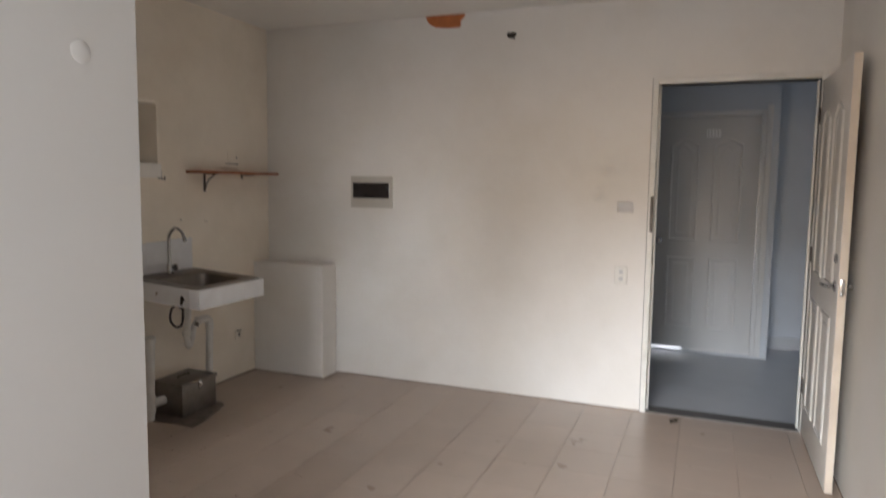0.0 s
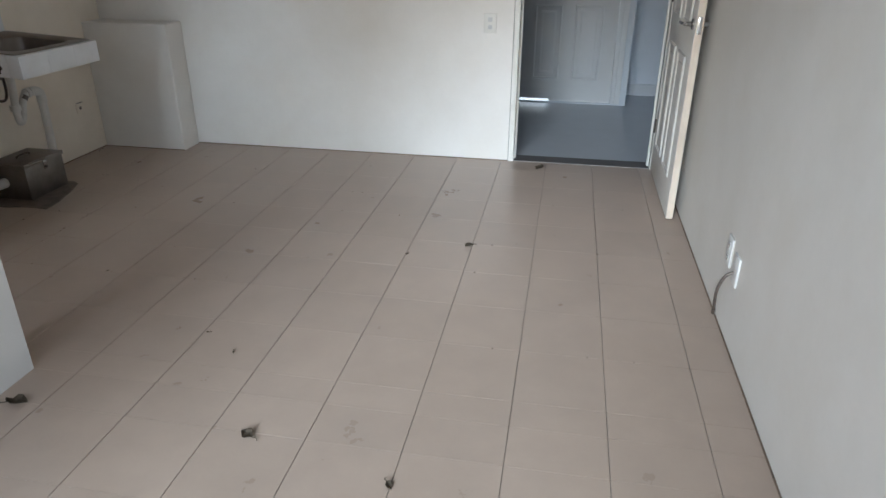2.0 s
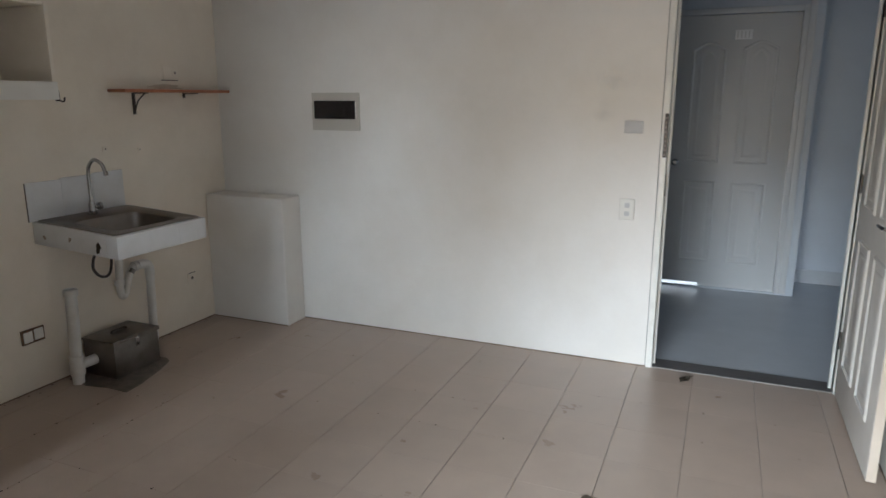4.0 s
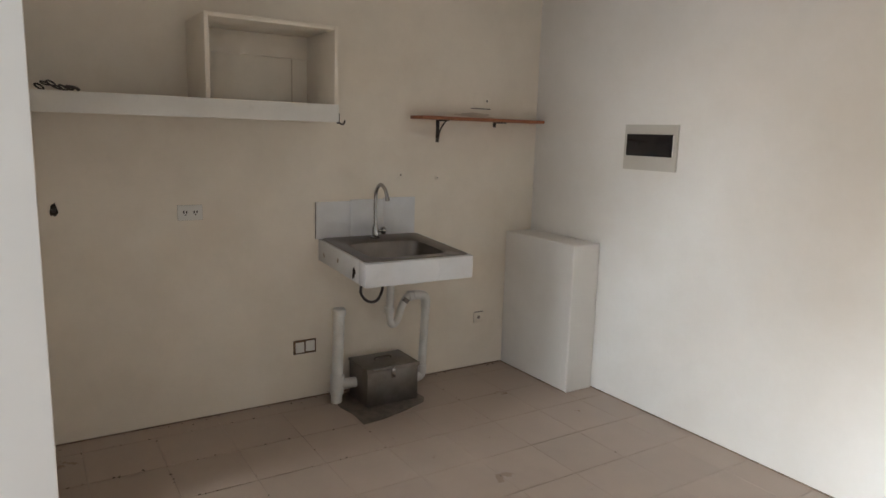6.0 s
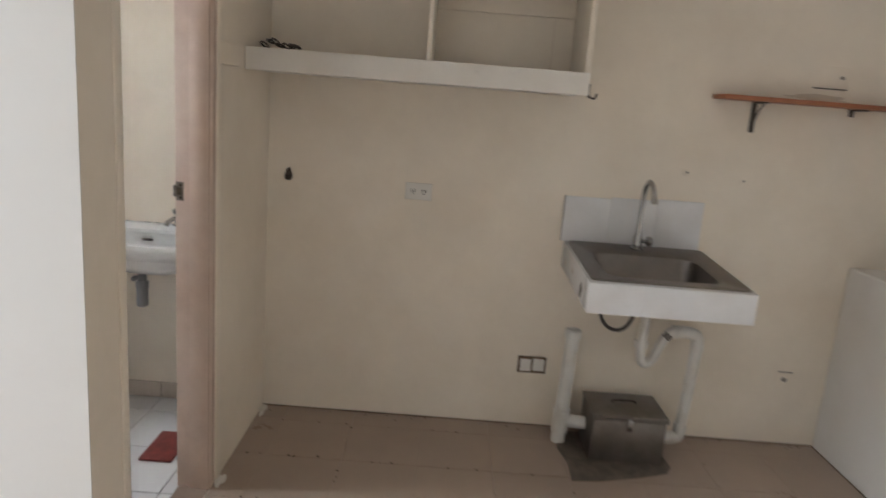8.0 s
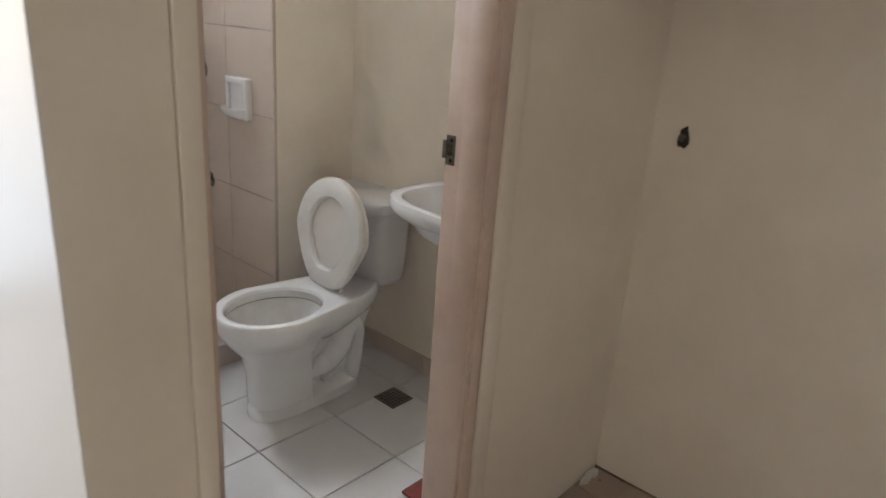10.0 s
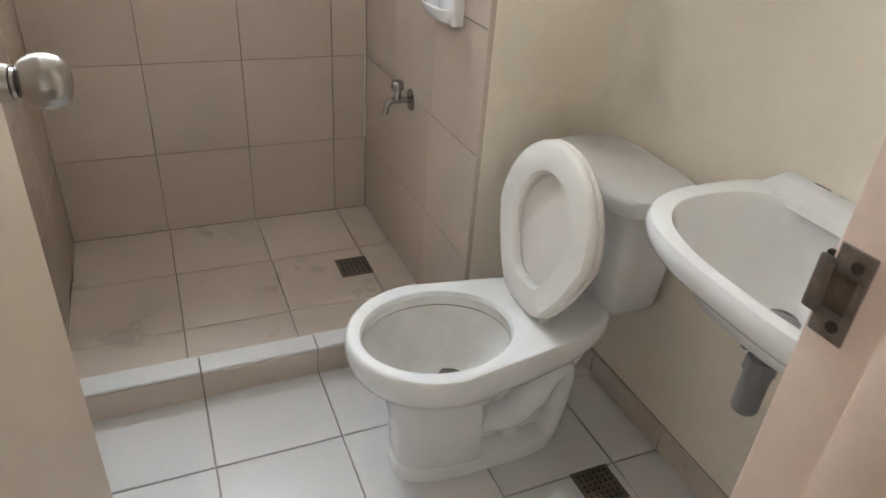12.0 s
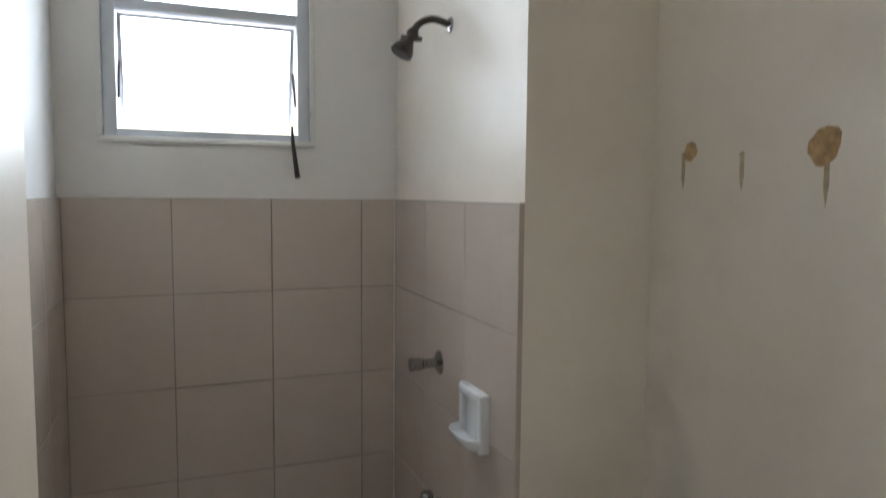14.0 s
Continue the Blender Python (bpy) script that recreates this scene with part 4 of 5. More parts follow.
# dark gap along the foot of the walls
for nm, bm in (("gap_kitchen", box(XK, XK + 0.004, YN, 4.386, 0.0, 0.006)), ("gap_entrance", box(-2.137, ED[0] - 0.04, YB - 0.004, YB, 0.0, 0.006)),
               ("gap_ledge", box(XK, -2.137, 4.382, 4.386, 0.0, 0.005)), ("gap_east", box(XR - 0.004, XR, YW, YB, 0.0, 0.006))):
    structure("trim_" + nm, bm, WALL_FOOT)


# ---- bathroom ----
def toilet():
    cy = 0.882
    t = thing("toilet", (-2.35, cy, 0), "white ceramic toilet with its seat and lid raised", "toilet")
    zr = 0.398
    bx = -2.215                                   # centre of the bowl

    n = 120

    def rim(k, z):
        """The rim's outline: round in front, tapering to a squared deck under the tank."""
        out = []
        for i in range(n):
            a = 2 * math.pi * i / n
            c, sn = math.cos(a), math.sin(a)
            if c >= 0:
                out.append(Vector((-2.19 + 0.202 * k * c, cy + 0.180 * k * sn, z)))
            else:
                cc, ss = abs(c) ** 0.55, math.copysign(abs(sn) ** 0.62, sn)
                blend = min(1.0, -c * 2)
                ss = sn + (ss - sn) * blend
                out.append(Vector((-2.19 - 0.425 * k * (cc * blend + -c * (1 - blend)), cy + 0.180 * k * ss * (1 - 0.36 * cc ** 1.5), z)))
        return out
    rings = [oval(-2.315, cy, 0.222, 0.085, 0.0, n, 3.0), oval(-2.315, cy, 0.222, 0.085, 0.034, n, 3.0), oval(-2.313, cy, 0.216, 0.083, 0.042, n, 2.9),
             oval(-2.306, cy, 0.212, 0.091, 0.060, n, 2.8), oval(-2.298, cy, 0.208, 0.092, 0.15, n, 2.6), oval(-2.285, cy, 0.212, 0.097, 0.235, n, 2.4),
             oval(-2.268, cy, 0.240, 0.130, 0.285, n, 2.2), rim(0.940, 0.325), rim(0.985, 0.345), rim(1.0, 0.362), rim(0.998, 0.380), rim(0.985, 0.392), rim(0.965, zr - 0.001), rim(0.945, zr),
             oval(-2.19, cy, 0.180, 0.148, zr, n, 2.0), oval(-2.19, cy, 0.171, 0.140, zr - 0.004, n, 2.0), oval(-2.19, cy, 0.166, 0.136, zr - 0.014, n, 2.0)]
    # behind the front block the foot is cut in to a narrow web above a flange
    for ring_, waist in zip(rings[2:7], (0.97, 0.42, 0.42, 0.55, 0.93)):
        for p in ring_:
            f = min(1.0, max(0.0, (-2.288 - p.x) / 0.012))
            p.y = cy + (p.y - cy) * (1 - f * (1 - waist))
    part("pedestal", loft(rings, cap1=False), CERAMIC, t)
    part("inner_bowl", loft([oval(-2.19, cy, 0.166, 0.136, zr - 0.014, 52), oval(-2.19, cy, 0.167, 0.137, zr - 0.038, 52), oval(-2.19, cy, 0.171, 0.141, zr - 0.040, 52), oval(-2.193, cy, 0.164, 0.135, zr - 0.055, 52),
                             oval(-2.205, cy, 0.135, 0.105, zr - 0.10, 52), oval(-2.225, cy, 0.085, 0.068, zr - 0.145, 52), oval(-2.235, cy, 0.048, 0.042, zr - 0.165, 52)], cap0=False), BOWL, t, "stained inside of the bowl")
    # darker band painted where shade falls under the rim
    part("rim_gap", loft([oval(-2.19, cy, 0.1675, 0.1375, zr - 0.0385, 52), oval(-2.19, cy, 0.1685, 0.1385, zr - 0.043, 52)], False, False), GROUT_PALE, t)
    part("outlet", loft([[Vector((u, v, zr - 0.164)) for u, v in blob(-2.238, cy, 0.046, 0.036, 6, rough=0.25)], [Vector((u, v, zr - 0.160)) for u, v in blob(-2.238, cy, 0.040, 0.030, 6, rough=0.25)]]), WET, t, "dark stained outlet")
    part("neck", loft([oval(-2.47, cy, 0.06, 0.035, 0.05, 24, 3), oval(-2.49, cy, 0.07, 0.04, 0.20, 24, 3), oval(-2.52, cy, 0.085, 0.08, 0.35, 24, 3)]), CERAMIC, t)
    # the trapway bulging out on both sides of the web, and a bolt cover beside it
    for s in (-1, 1):
        part("trapway", tube([(-2.300, cy + s * 0.036, 0.115), (-2.335, cy + s * 0.046, 0.135), (-2.375, cy + s * 0.052, 0.150), (-2.415, cy + s * 0.056, 0.195), (-2.440, cy + s * 0.060, 0.255), (-2.475, cy + s * 0.060, 0.265), (-2.500, cy + s * 0.054, 0.210), (-2.500, cy + s * 0.048, 0.120), (-2.495, cy + s * 0.040, 0.040)],
                             lambda q: 0.030 + 0.016 * math.sin(math.pi * min(1.0, q * 1.25)), 18, 7), CERAMIC, t)
        part("bolt_boss", tube([(-2.372, cy + s * 0.030, 0.080), (-2.372, cy + s * 0.066, 0.084)], 0.023, 18), CERAMIC, t)
        part("bolt_cap", spin([(0.018, 0), (0.018, s * 0.006), (0.014, s * 0.010), (0.003, s * 0.011)], (-2.372, cy + s * 0.065, 0.086), "y", 20), CERAMIC, t)
    # tank, standing a little off the bowl's middle line
    ty = cy - 0.066
    tank = []
    for z, x0, hw in ((0.368, -2.600, 0.118), (0.392, -2.580, 0.134), (0.50, -2.566, 0.146), (0.668, -2.556, 0.158)):
        xm, hx = (XK + 0.012 + x0) / 2, (x0 - XK - 0.012) / 2
        tank.append(oval(xm, ty, hx, hw, z, 48, 4.5))
    part("tank", loft(tank), CERAMIC, t)
    lid = []
    xm, hx = (XK + 0.006 - 2.532) / 2, (-2.532 - XK - 0.006) / 2
    for z, k in ((0.660, 0.975), (0.664, 0.995), (0.690, 1.0), (0.700, 0.985), (0.706, 0.94)):
        lid.append(oval(xm, ty, hx * k, 0.184 * k, z, 48, 3.8))
    part("tank_lid", loft(lid), CERAMIC, t)
    # seat ring and cover, leaning back against the tank
    lean = Matrix.Translation((-2.408, cy - 0.014, zr + 0.002)) @ Matrix.Rotation(radians(-(90 + 7)), 4, "Y")

    def seat_outline(k, w, z0):
        """Egg shape from the hinge (u = 0) to the tip, in the seat's own plane, u along +x."""
        out = []
        for i in range(48):
            a = 2 * math.pi * i / 48
            c, s = math.cos(a), math.sin(a)
            back = max(0.0, -c) ** 0.7
            u = 0.196 + 0.196 * (c if c > 0 else -back) * k
            v = w * k * (s if c > 0 else math.copysign(abs(s) ** 0.5, s)) * (1 - 0.42 * back)
            out.append(Vector((u, v, -z0)))
        return out

    def raised(rings_, **kw):
        bm = loft(rings_, **kw)
        bm.transform(lean)
        return bm
    ring = [seat_outline(0.99, 0.182, 0.0), seat_outline(1.0, 0.182, 0.006), seat_outline(0.985, 0.182, 0.014), seat_outline(0.94, 0.182, 0.020),
            seat_outline(0.67, 0.168, 0.018), seat_outline(0.63, 0.166, 0.010), seat_outline(0.625, 0.166, 0.0)]
    bm = raised(ring, cap0=False, cap1=False)
    part("seat_ring", bm, SEAT, t, "raised white seat ring")
    cover = [seat_outline(0.98, 0.184, -0.002), seat_outline(1.0, 0.184, -0.008), seat_outline(0.98, 0.184, -0.016), seat_outline(0.9, 0.184, -0.020)]
    part("seat_cover", raised(cover), SEAT_DULL, t, "raised seat cover behind the ring")
    for s in (-1, 1):
        part("seat_hinge", tube([(-2.420, cy - 0.022 + s * 0.045, zr + 0.006), (-2.420, cy - 0.022 + s * 0.085, zr + 0.006)], 0.010, 12), SEAT, t)


toilet()


def basin():
    cy, zr = 1.400, 0.800
    t = thing("wash_basin", (XK, cy, 0.70), "white ceramic wall-hung wash basin with a dark drain", "basin")
    back = XK + 0.002
    cx, rx, ry = -2.60, 0.230, 0.292

    def ring(k, z, kx=None, shift=0.0, p=2.9):
        return oval(cx + shift, cy, rx * (kx or k), ry * k, z, 60, p, back=back)
    outer = [ring(0.30, 0.632, 0.40, -0.08), ring(0.55, 0.655, 0.55, -0.06), ring(0.76, 0.705, 0.74, -0.035), ring(0.93, 0.748, 0.94, -0.004), ring(0.975, 0.762), ring(1.0, 0.778), ring(1.0, 0.790), ring(0.985, zr), ring(0.955, zr + 0.003)]

    def inner(k, z, kx=None, sx=0.0):
        return oval(cx + 0.03 + sx, cy, (rx - 0.055) * (kx or k), (ry - 0.042) * k, z, 60, 2.6, back=-2.708)
    hollow = [inner(1.0, zr + 0.001), inner(0.97, zr - 0.010), inner(0.91, zr - 0.050), inner(0.76, zr - 0.100, 0.80), inner(0.44, zr - 0.138, 0.5), inner(0.13, zr - 0.148, 0.17, -0.03)]
    part("bowl", loft(outer + hollow, cap1=True), CERAMIC, t)
    ledge = [[Vector((x, cy + sy * hw, z)) for x, sy in ((back, -1), (xf, -0.93), (xf, 0.93), (back, 1))] for xf, hw, z in
             ((-2.690, 0.284, zr - 0.012), (-2.694, 0.283, zr + 0.002), (-2.712, 0.272, zr + 0.012), (-2.722, 0.262, zr + 0.019), (-2.728, 0.254, zr + 0.0205))]
    part("back_ledge", loft(ledge), CERAMIC, t)
    part("drain", spin([(0.026, 0.0), (0.026, 0.003), (0.020, 0.003), (0.016, -0.004), (0.002, -0.004)], (-2.60, 1.340, zr - 0.1435), "z", 20), STRIKE, t, "tarnished metal drain ring")
    part("drain_hole", spin([(0.019, 0.0022), (0.019, 0.0042)], (-2.60, 1.340, zr - 0.1435), "z", 18), SLOT, t)
    slot = box(-2.704, -2.690, 1.308, 1.354, zr - 0.049, zr - 0.039, r=0.0045)
    part("overflow_slot", slot, SLOT, t)
    part("spare_tap_hole", spin([(0.020, 0), (0.020, 0.002), (0.014, 0.0025)], (-2.733, 1.372, zr + 0.0195), "z", 18), GREY_PLASTIC, t)
    for y in (1.20, 1.29, 1.335):
        part("caulk_gap", box(back, back + 0.002, y, y + 0.032, zr + 0.0195, zr + 0.0215), SLOT, t)
    f = thing("basin_tap", (-2.735, 1.448, zr + 0.02), "small chrome basin tap with a round handle", "tap")
    part("body", spin([(0.022, 0), (0.022, 0.005), (0.013, 0.010), (0.013, 0.045), (0.010, 0.05)], (-2.735, 1.448, zr + 0.02), "z", 18), CHROME, f)
    part("spout", tube([(-2.735, 1.448, zr + 0.048), (-2.70, 1.446, zr + 0.056), (-2.645, 1.442, zr + 0.050), (-2.632, 1.440, zr + 0.036)], 0.009, 12), CHROME, f)
    part("handle", spin([(0.008, 0), (0.020, 0.004), (0.022, 0.020), (0.016, 0.026), (0.003, 0.028)], (-2.735, 1.448, zr + 0.068), "z", 14), CHROME, f)
    p = thing("basin_trap", (-2.55, 1.40, 0.52), "dark grey plastic tail of the basin's drain", "drain pipe")
    tx, ty = -2.556, 1.371
    part("tail", tube([(tx, ty, 0.69), (tx + 0.008, ty + 0.002, 0.64), (tx + 0.016, ty + 0.005, 0.585)], 0.017, 16), PVC_GREY, p)
    part("nut", tube([(tx + 0.013, ty + 0.004, 0.615), (tx + 0.016, ty + 0.005, 0.590)], 0.027, 8, 2), PVC_GREY, p)
    part("nut", tube([(tx - 0.002, ty, 0.690), (tx + 0.003, ty + 0.001, 0.664)], 0.027, 8, 2), PVC_GREY, p)
    part("cup", tube([(tx + 0.015, ty + 0.005, 0.594), (tx + 0.018, ty + 0.006, 0.560), (tx + 0.020, ty + 0.007, 0.525), (tx + 0.020, ty + 0.007, 0.508)],
                     lambda q: 0.023 * (1 if q < 0.75 else 1 - 8.6 * (q - 0.75) ** 2), 16, 8), PVC_GREY, p)
    part("wing", box(tx - 0.012, tx + 0.028, ty - 0.036, ty - 0.021, 0.615, 0.632, r=0.003), PVC_GREY, p)


basin()


def grate(x0, x1, y0, y1, z, label):
    g = thing("floor_drain", ((x0 + x1) / 2, (y0 + y1) / 2, z), label, "floor drain")
    part("plate", box(x0, x1, y0, y1, z + 0.0005, z + 0.004, r=0.001), STRIKE, g)
    holes = bmesh.new()
    for i in range(6):
        for j in range(6):
            px, py = x0 + (x1 - x0) * (i + 1) / 7, y0 + (y1 - y0) * (j + 1) / 7
            box(px - 0.003, px + 0.003, py - 0.003, py + 0.003, z + 0.0038, z + 0.0046, bm=holes)
    tagged(part("hole_pattern", holes, SLOT, g), kind="stuff")


grate(-2.287, -2.180, 0.026, 0.134, 0.052, "square tarnished floor drain of the shower")
grate(-2.596, -2.492, 1.053, 1.158, 0.0, "square tarnished floor drain beside the toilet")


def shower_fittings():
    x = XC + 0.010
    v = thing("shower_valve", (x, 0.098, 1.075), "chrome shower valve with a long ribbed stem", "shower valve")
    part("flange", spin([(0.035, 0), (0.034, 0.004), (0.018, 0.013)], (x, 0.098, 1.075), "x", 24), CHROME, v)
    part("stem", spin([(0.014, 0.008), (0.013, 0.045), (0.016, 0.048), (0.016, 0.055), (0.013, 0.058)], (x, 0.098, 1.075), "x", 20), CHROME, v)
    part("handle", spin([(0.015, 0.056), (0.019, 0.060), (0.019, 0.080), (0.021, 0.084), (0.020, 0.092), (0.003, 0.094)], (x, 0.098, 1.075), "x", 20), CHROME, v)
    t = thing("shower_tap", (x, 0.118, 0.636), "small chrome tap low on the shower wall", "tap")
    part("flange", spin([(0.033, 0), (0.032, 0.004), (0.014, 0.011)], (x, 0.118, 0.636), "x", 22), CHROME, t)
    part("spout", tube([(x + 0.006, 0.118, 0.636), (x + 0.045, 0.118, 0.638), (x + 0.072, 0.118, 0.630), (x + 0.080, 0.118, 0.600)], 0.010, 14), CHROME, t)
    part("bonnet", spin([(0.011, 0), (0.011, 0.030), (0.008, 0.034)], (x + 0.045, 0.118, 0.638), "z", 14), CHROME, t)
    part("handle", spin([(0.007, 0.03), (0.018, 0.034), (0.020, 0.052), (0.015, 0.058)], (x + 0.045, 0.118, 0.638), "z", 14), CHROME, t)
    s = thing("overhead_shower", (XC, 0.131, 2.039), "dark chrome overhead shower on a bent arm", "shower")
    part("flange", spin([(0.022, 0), (0.020, 0.005), (0.012, 0.009)], (XC, 0.131, 2.039), "x", 18), CHROME, s)
    part("arm", tube([(XC, 0.131, 2.039), (XC + 0.05, 0.132, 2.050), (XC + 0.09, 0.134, 2.035), (XC + 0.115, 0.138, 2.005)], 0.0095, 12), DARK_METAL, s)
    head = spin([(0.014, 0), (0.017, 0.012), (0.012, 0.022), (0.017, 0.036), (0.030, 0.062), (0.032, 0.075), (0.028, 0.078), (0.003, 0.077)], (0, 0, 0), "z", 22)
    head.transform(Matrix.Translation((XC + 0.108, 0.136, 2.013)) @ Matrix.Rotation(radians(150), 4, "Y"))
    part("head", head, DARK_METAL, s)
    part("wing_nut", box(XC + 0.085, XC + 0.145, 0.128, 0.142, 1.985, 1.999, r=0.004), DARK_METAL, s)
    d = thing("soap_dish", (x, 0.34, 0.92), "white ceramic soap dish set on the tiled shower wall", "soap dish")
    y0, y1, z0, z1 = 0.292, 0.444, 0.922, 1.074
    part("back_plate", box(x, x + 0.010, y0, y1, z0, z1, r=0.004), CERAMIC, d)
    part("frame_side", box(x + 0.006, x + 0.030, y1 - 0.026, y1, z0, z1, r=0.007, seg=3), CERAMIC, d)
    part("frame_side", box(x + 0.006, x + 0.022, y0, y0 + 0.020, z0, z1, r=0.006, seg=3), CERAMIC, d)
    part("frame_top", box(x + 0.006, x + 0.030, y0 + 0.014, y1 - 0.020, z1 - 0.026, z1, r=0.007, seg=3), CERAMIC, d)
    yc, hy = (y0 + y1) / 2, (y1 - y0) / 2
    scoop = [oval(x + 0.006, yc, rx, hy * k, z, 40, 3.2, back=x + 0.005) for rx, k, z in
             ((0.030, 0.70, z0 + 0.001), (0.046, 0.88, z0 + 0.010), (0.056, 0.96, z0 + 0.026), (0.060, 0.98, z0 + 0.038), (0.057, 0.96, z0 + 0.041), (0.051, 0.88, z0 + 0.037), (0.044, 0.72, z0 + 0.020), (0.020, 0.5, z0 + 0.014))]
    part("tray", loft(scoop), CERAMIC, d, "scooped tray")


shower_fittings()


def rust_marks():
    for cy, cz, r, run, lab in ((0.705, 1.668, 0.020, 0.085, "brown rust spot with a run on the bathroom wall"), (0.853, 1.655, 0.006, 0.075, "thin rust run on the bathroom wall"),
                                (1.040, 1.660, 0.033, 0.11, "large brown rust blot with a run on the bathroom wall")):
        m = thing("rust_mark", (XK, cy, cz), lab, "rust stain", group="rust marks above the toilet")
        part("spot", flat_patch("x", XK, blob(cy, cz, r, r * 1.05, int(cy * 100), rough=0.18), 0.0012), RUST if r > 0.01 else RUST_FAINT, m)
        dy = -0.022 if cy < 0.8 else (0.006 if cy > 1 else 0.0)
        part("run", flat_patch("x", XK, [(cy + dy - 0.005, cz), (cy + dy + 0.005, cz), (cy + dy + 0.007, cz - run * 0.6), (cy + dy + 0.002, cz - run), (cy + dy - 0.004, cz - run * 0.7)], 0.0008), RUST_FAINT, m)


rust_marks()


def stain_paint(name, col, strength, scale):
    """A thin film of dirt that fades out unevenly towards its rim."""
    m = bpy.data.materials.new(name)
    m.use_nodes = True
    n, l = m.node_tree.nodes, m.node_tree.links
    b = n["Principled BSDF"]
    b.inputs["Base Color"].default_value = (*col, 1)
    b.inputs["Roughness"].default_value = 0.6
    co, mp, grad, noise = n.new("ShaderNodeTexCoord"), n.new("ShaderNodeMapping"), n.new("ShaderNodeTexGradient"), n.new("ShaderNodeTexNoise")
    l.new(co.outputs["UV"], mp.inputs["Vector"])
    mp.inputs["Location"].default_value, mp.inputs["Scale"].default_value = (-1, -1, 0), (2, 2, 0)
    grad.gradient_type = "SPHERICAL"
    l.new(mp.outputs[0], grad.inputs[0])
    l.new(co.outputs["Object"], noise.inputs["Vector"])
    noise.inputs["Scale"].default_value, noise.inputs["Detail"].default_value = scale, 5.0
    spread, clear, mixer = n.new("ShaderNodeMapRange"), n.new("ShaderNodeBsdfTransparent"), n.new("ShaderNodeMixShader")
    spread.inputs[1].default_value, spread.inputs[2].default_value = 0.35, 0.70
    l.new(noise.outputs["Fac"], spread.inputs[0])
    a, c = n.new("ShaderNodeMath"), n.new("ShaderNodeMath")
    a.operation = c.operation = "MULTIPLY"
    l.new(grad.outputs["Fac"], a.inputs[0])
    l.new(spread.outputs[0], a.inputs[1])
    l.new(a.outputs[0], c.inputs[0])
    c.inputs[1].default_value = strength
    c.use_clamp = True
    l.new(c.outputs[0], mixer.inputs[0])
    l.new(clear.outputs[0], mixer.inputs[1])
    l.new(b.outputs[0], mixer.inputs[2])
    l.new(mixer.outputs[0], n["Material Output"].inputs["Surface"])
    return m


def wall_stain(axis, at, u, v, ru, rv, material, label):
    """A faint mark lying on a wall at axis = at."""
    bm = bmesh.new()
    uv = bm.loops.layers.uv.new("UVMap")
    corners = ((-1, -1), (1, -1), (1, 1), (-1, 1))
    put = (lambda p, q: (at, p, q)) if axis == "x" else (lambda p, q: (p, at, q))
    f = bm.faces.new([bm.verts.new(put(u + ru * i, v + rv * j)) for i, j in corners])
    for loop, (i, j) in zip(f.loops, corners):
        loop[uv].uv = ((i + 1) / 2, (j + 1) / 2)
    me = bpy.data.meshes.new("wall_stain")
    base = put(u, v)
    bmesh.ops.translate(bm, verts=bm.verts, vec=-Vector(base))
    bm.to_mesh(me)
    bm.free()
    me.materials.append(material)
    ob = new("wall_stain", me)
    ob.location = base
    tagged(ob, label, "stain", "faint stains on the walls")


DAMP = stain_paint("damp_film", (0.62, 0.61, 0.54), 0.20, 6)
TAN = stain_paint("brown_damp_film", (0.62, 0.48, 0.30), 0.28, 5)
SMUDGE = stain_paint("grey_smudge_film", (0.60, 0.58, 0.54), 0.20, 9)
wall_stain("x", XK + 0.003, 0.67, 1.10, 0.13, 0.40, DAMP, "grey-green damp streak on the cream bathroom wall")
wall_stain("x", XK + 0.0045, 0.77, 0.86, 0.15, 0.11, DAMP, "grey-green damp patch above the toilet tank")
wall_stain("y", YC + 0.003, -2.61, 0.76, 0.15, 0.24, TAN, "brown damp stain low on the pipe chase")
wall_stain("y", YB - 0.003, -0.08, 1.61, 0.13, 0.085, SMUDGE, "grey smudge on the white entrance wall")
wall_stain("y", YB - 0.003, -0.14, 1.43, 0.08, 0.07, SMUDGE, "small grey smudge on the white entrance wall")


rag = thing("red_mat", (-2.33, 1.56, 0.0), "worn dark red cloth lying on the bathroom floor", "mat")
rb = box(-2.43, -2.205, 1.50, 1.628, 0.001, 0.012, r=0.004)
part("cloth", rb, RED_CLOTH, rag)


# ---- tiles, piece by piece ----
TILE_MESHES = {}


def tile_mesh(w, h, t, material, e=0.0016):
    """One tile lying in its own xy plane, its face up, with softened edges."""
    key = (round(w, 4), round(h, 4), round(t, 4), material.name, e)
    if key not in TILE_MESHES:
        bm = bmesh.new()
        low = [bm.verts.new(p) for p in ((-w / 2, -h / 2, 0), (w / 2, -h / 2, 0), (w / 2, h / 2, 0), (-w / 2, h / 2, 0))]
        mid = [bm.verts.new((v.co.x, v.co.y, t - e)) for v in low]
        top = [bm.verts.new((v.co.x - math.copysign(e, v.co.x), v.co.y - math.copysign(e, v.co.y), t)) for v in low]
        for a, b in ((low, mid), (mid, top)):
            for k in range(4):
                bm.faces.new((a[k], a[(k + 1) % 4], b[(k + 1) % 4], b[k]))
        bm.faces.new(top)
        me = bpy.data.meshes.new("tile")
        bm.to_mesh(me)
        bm.free()
        me.materials.append(material)
        TILE_MESHES[key] = me
    return TILE_MESHES[key]


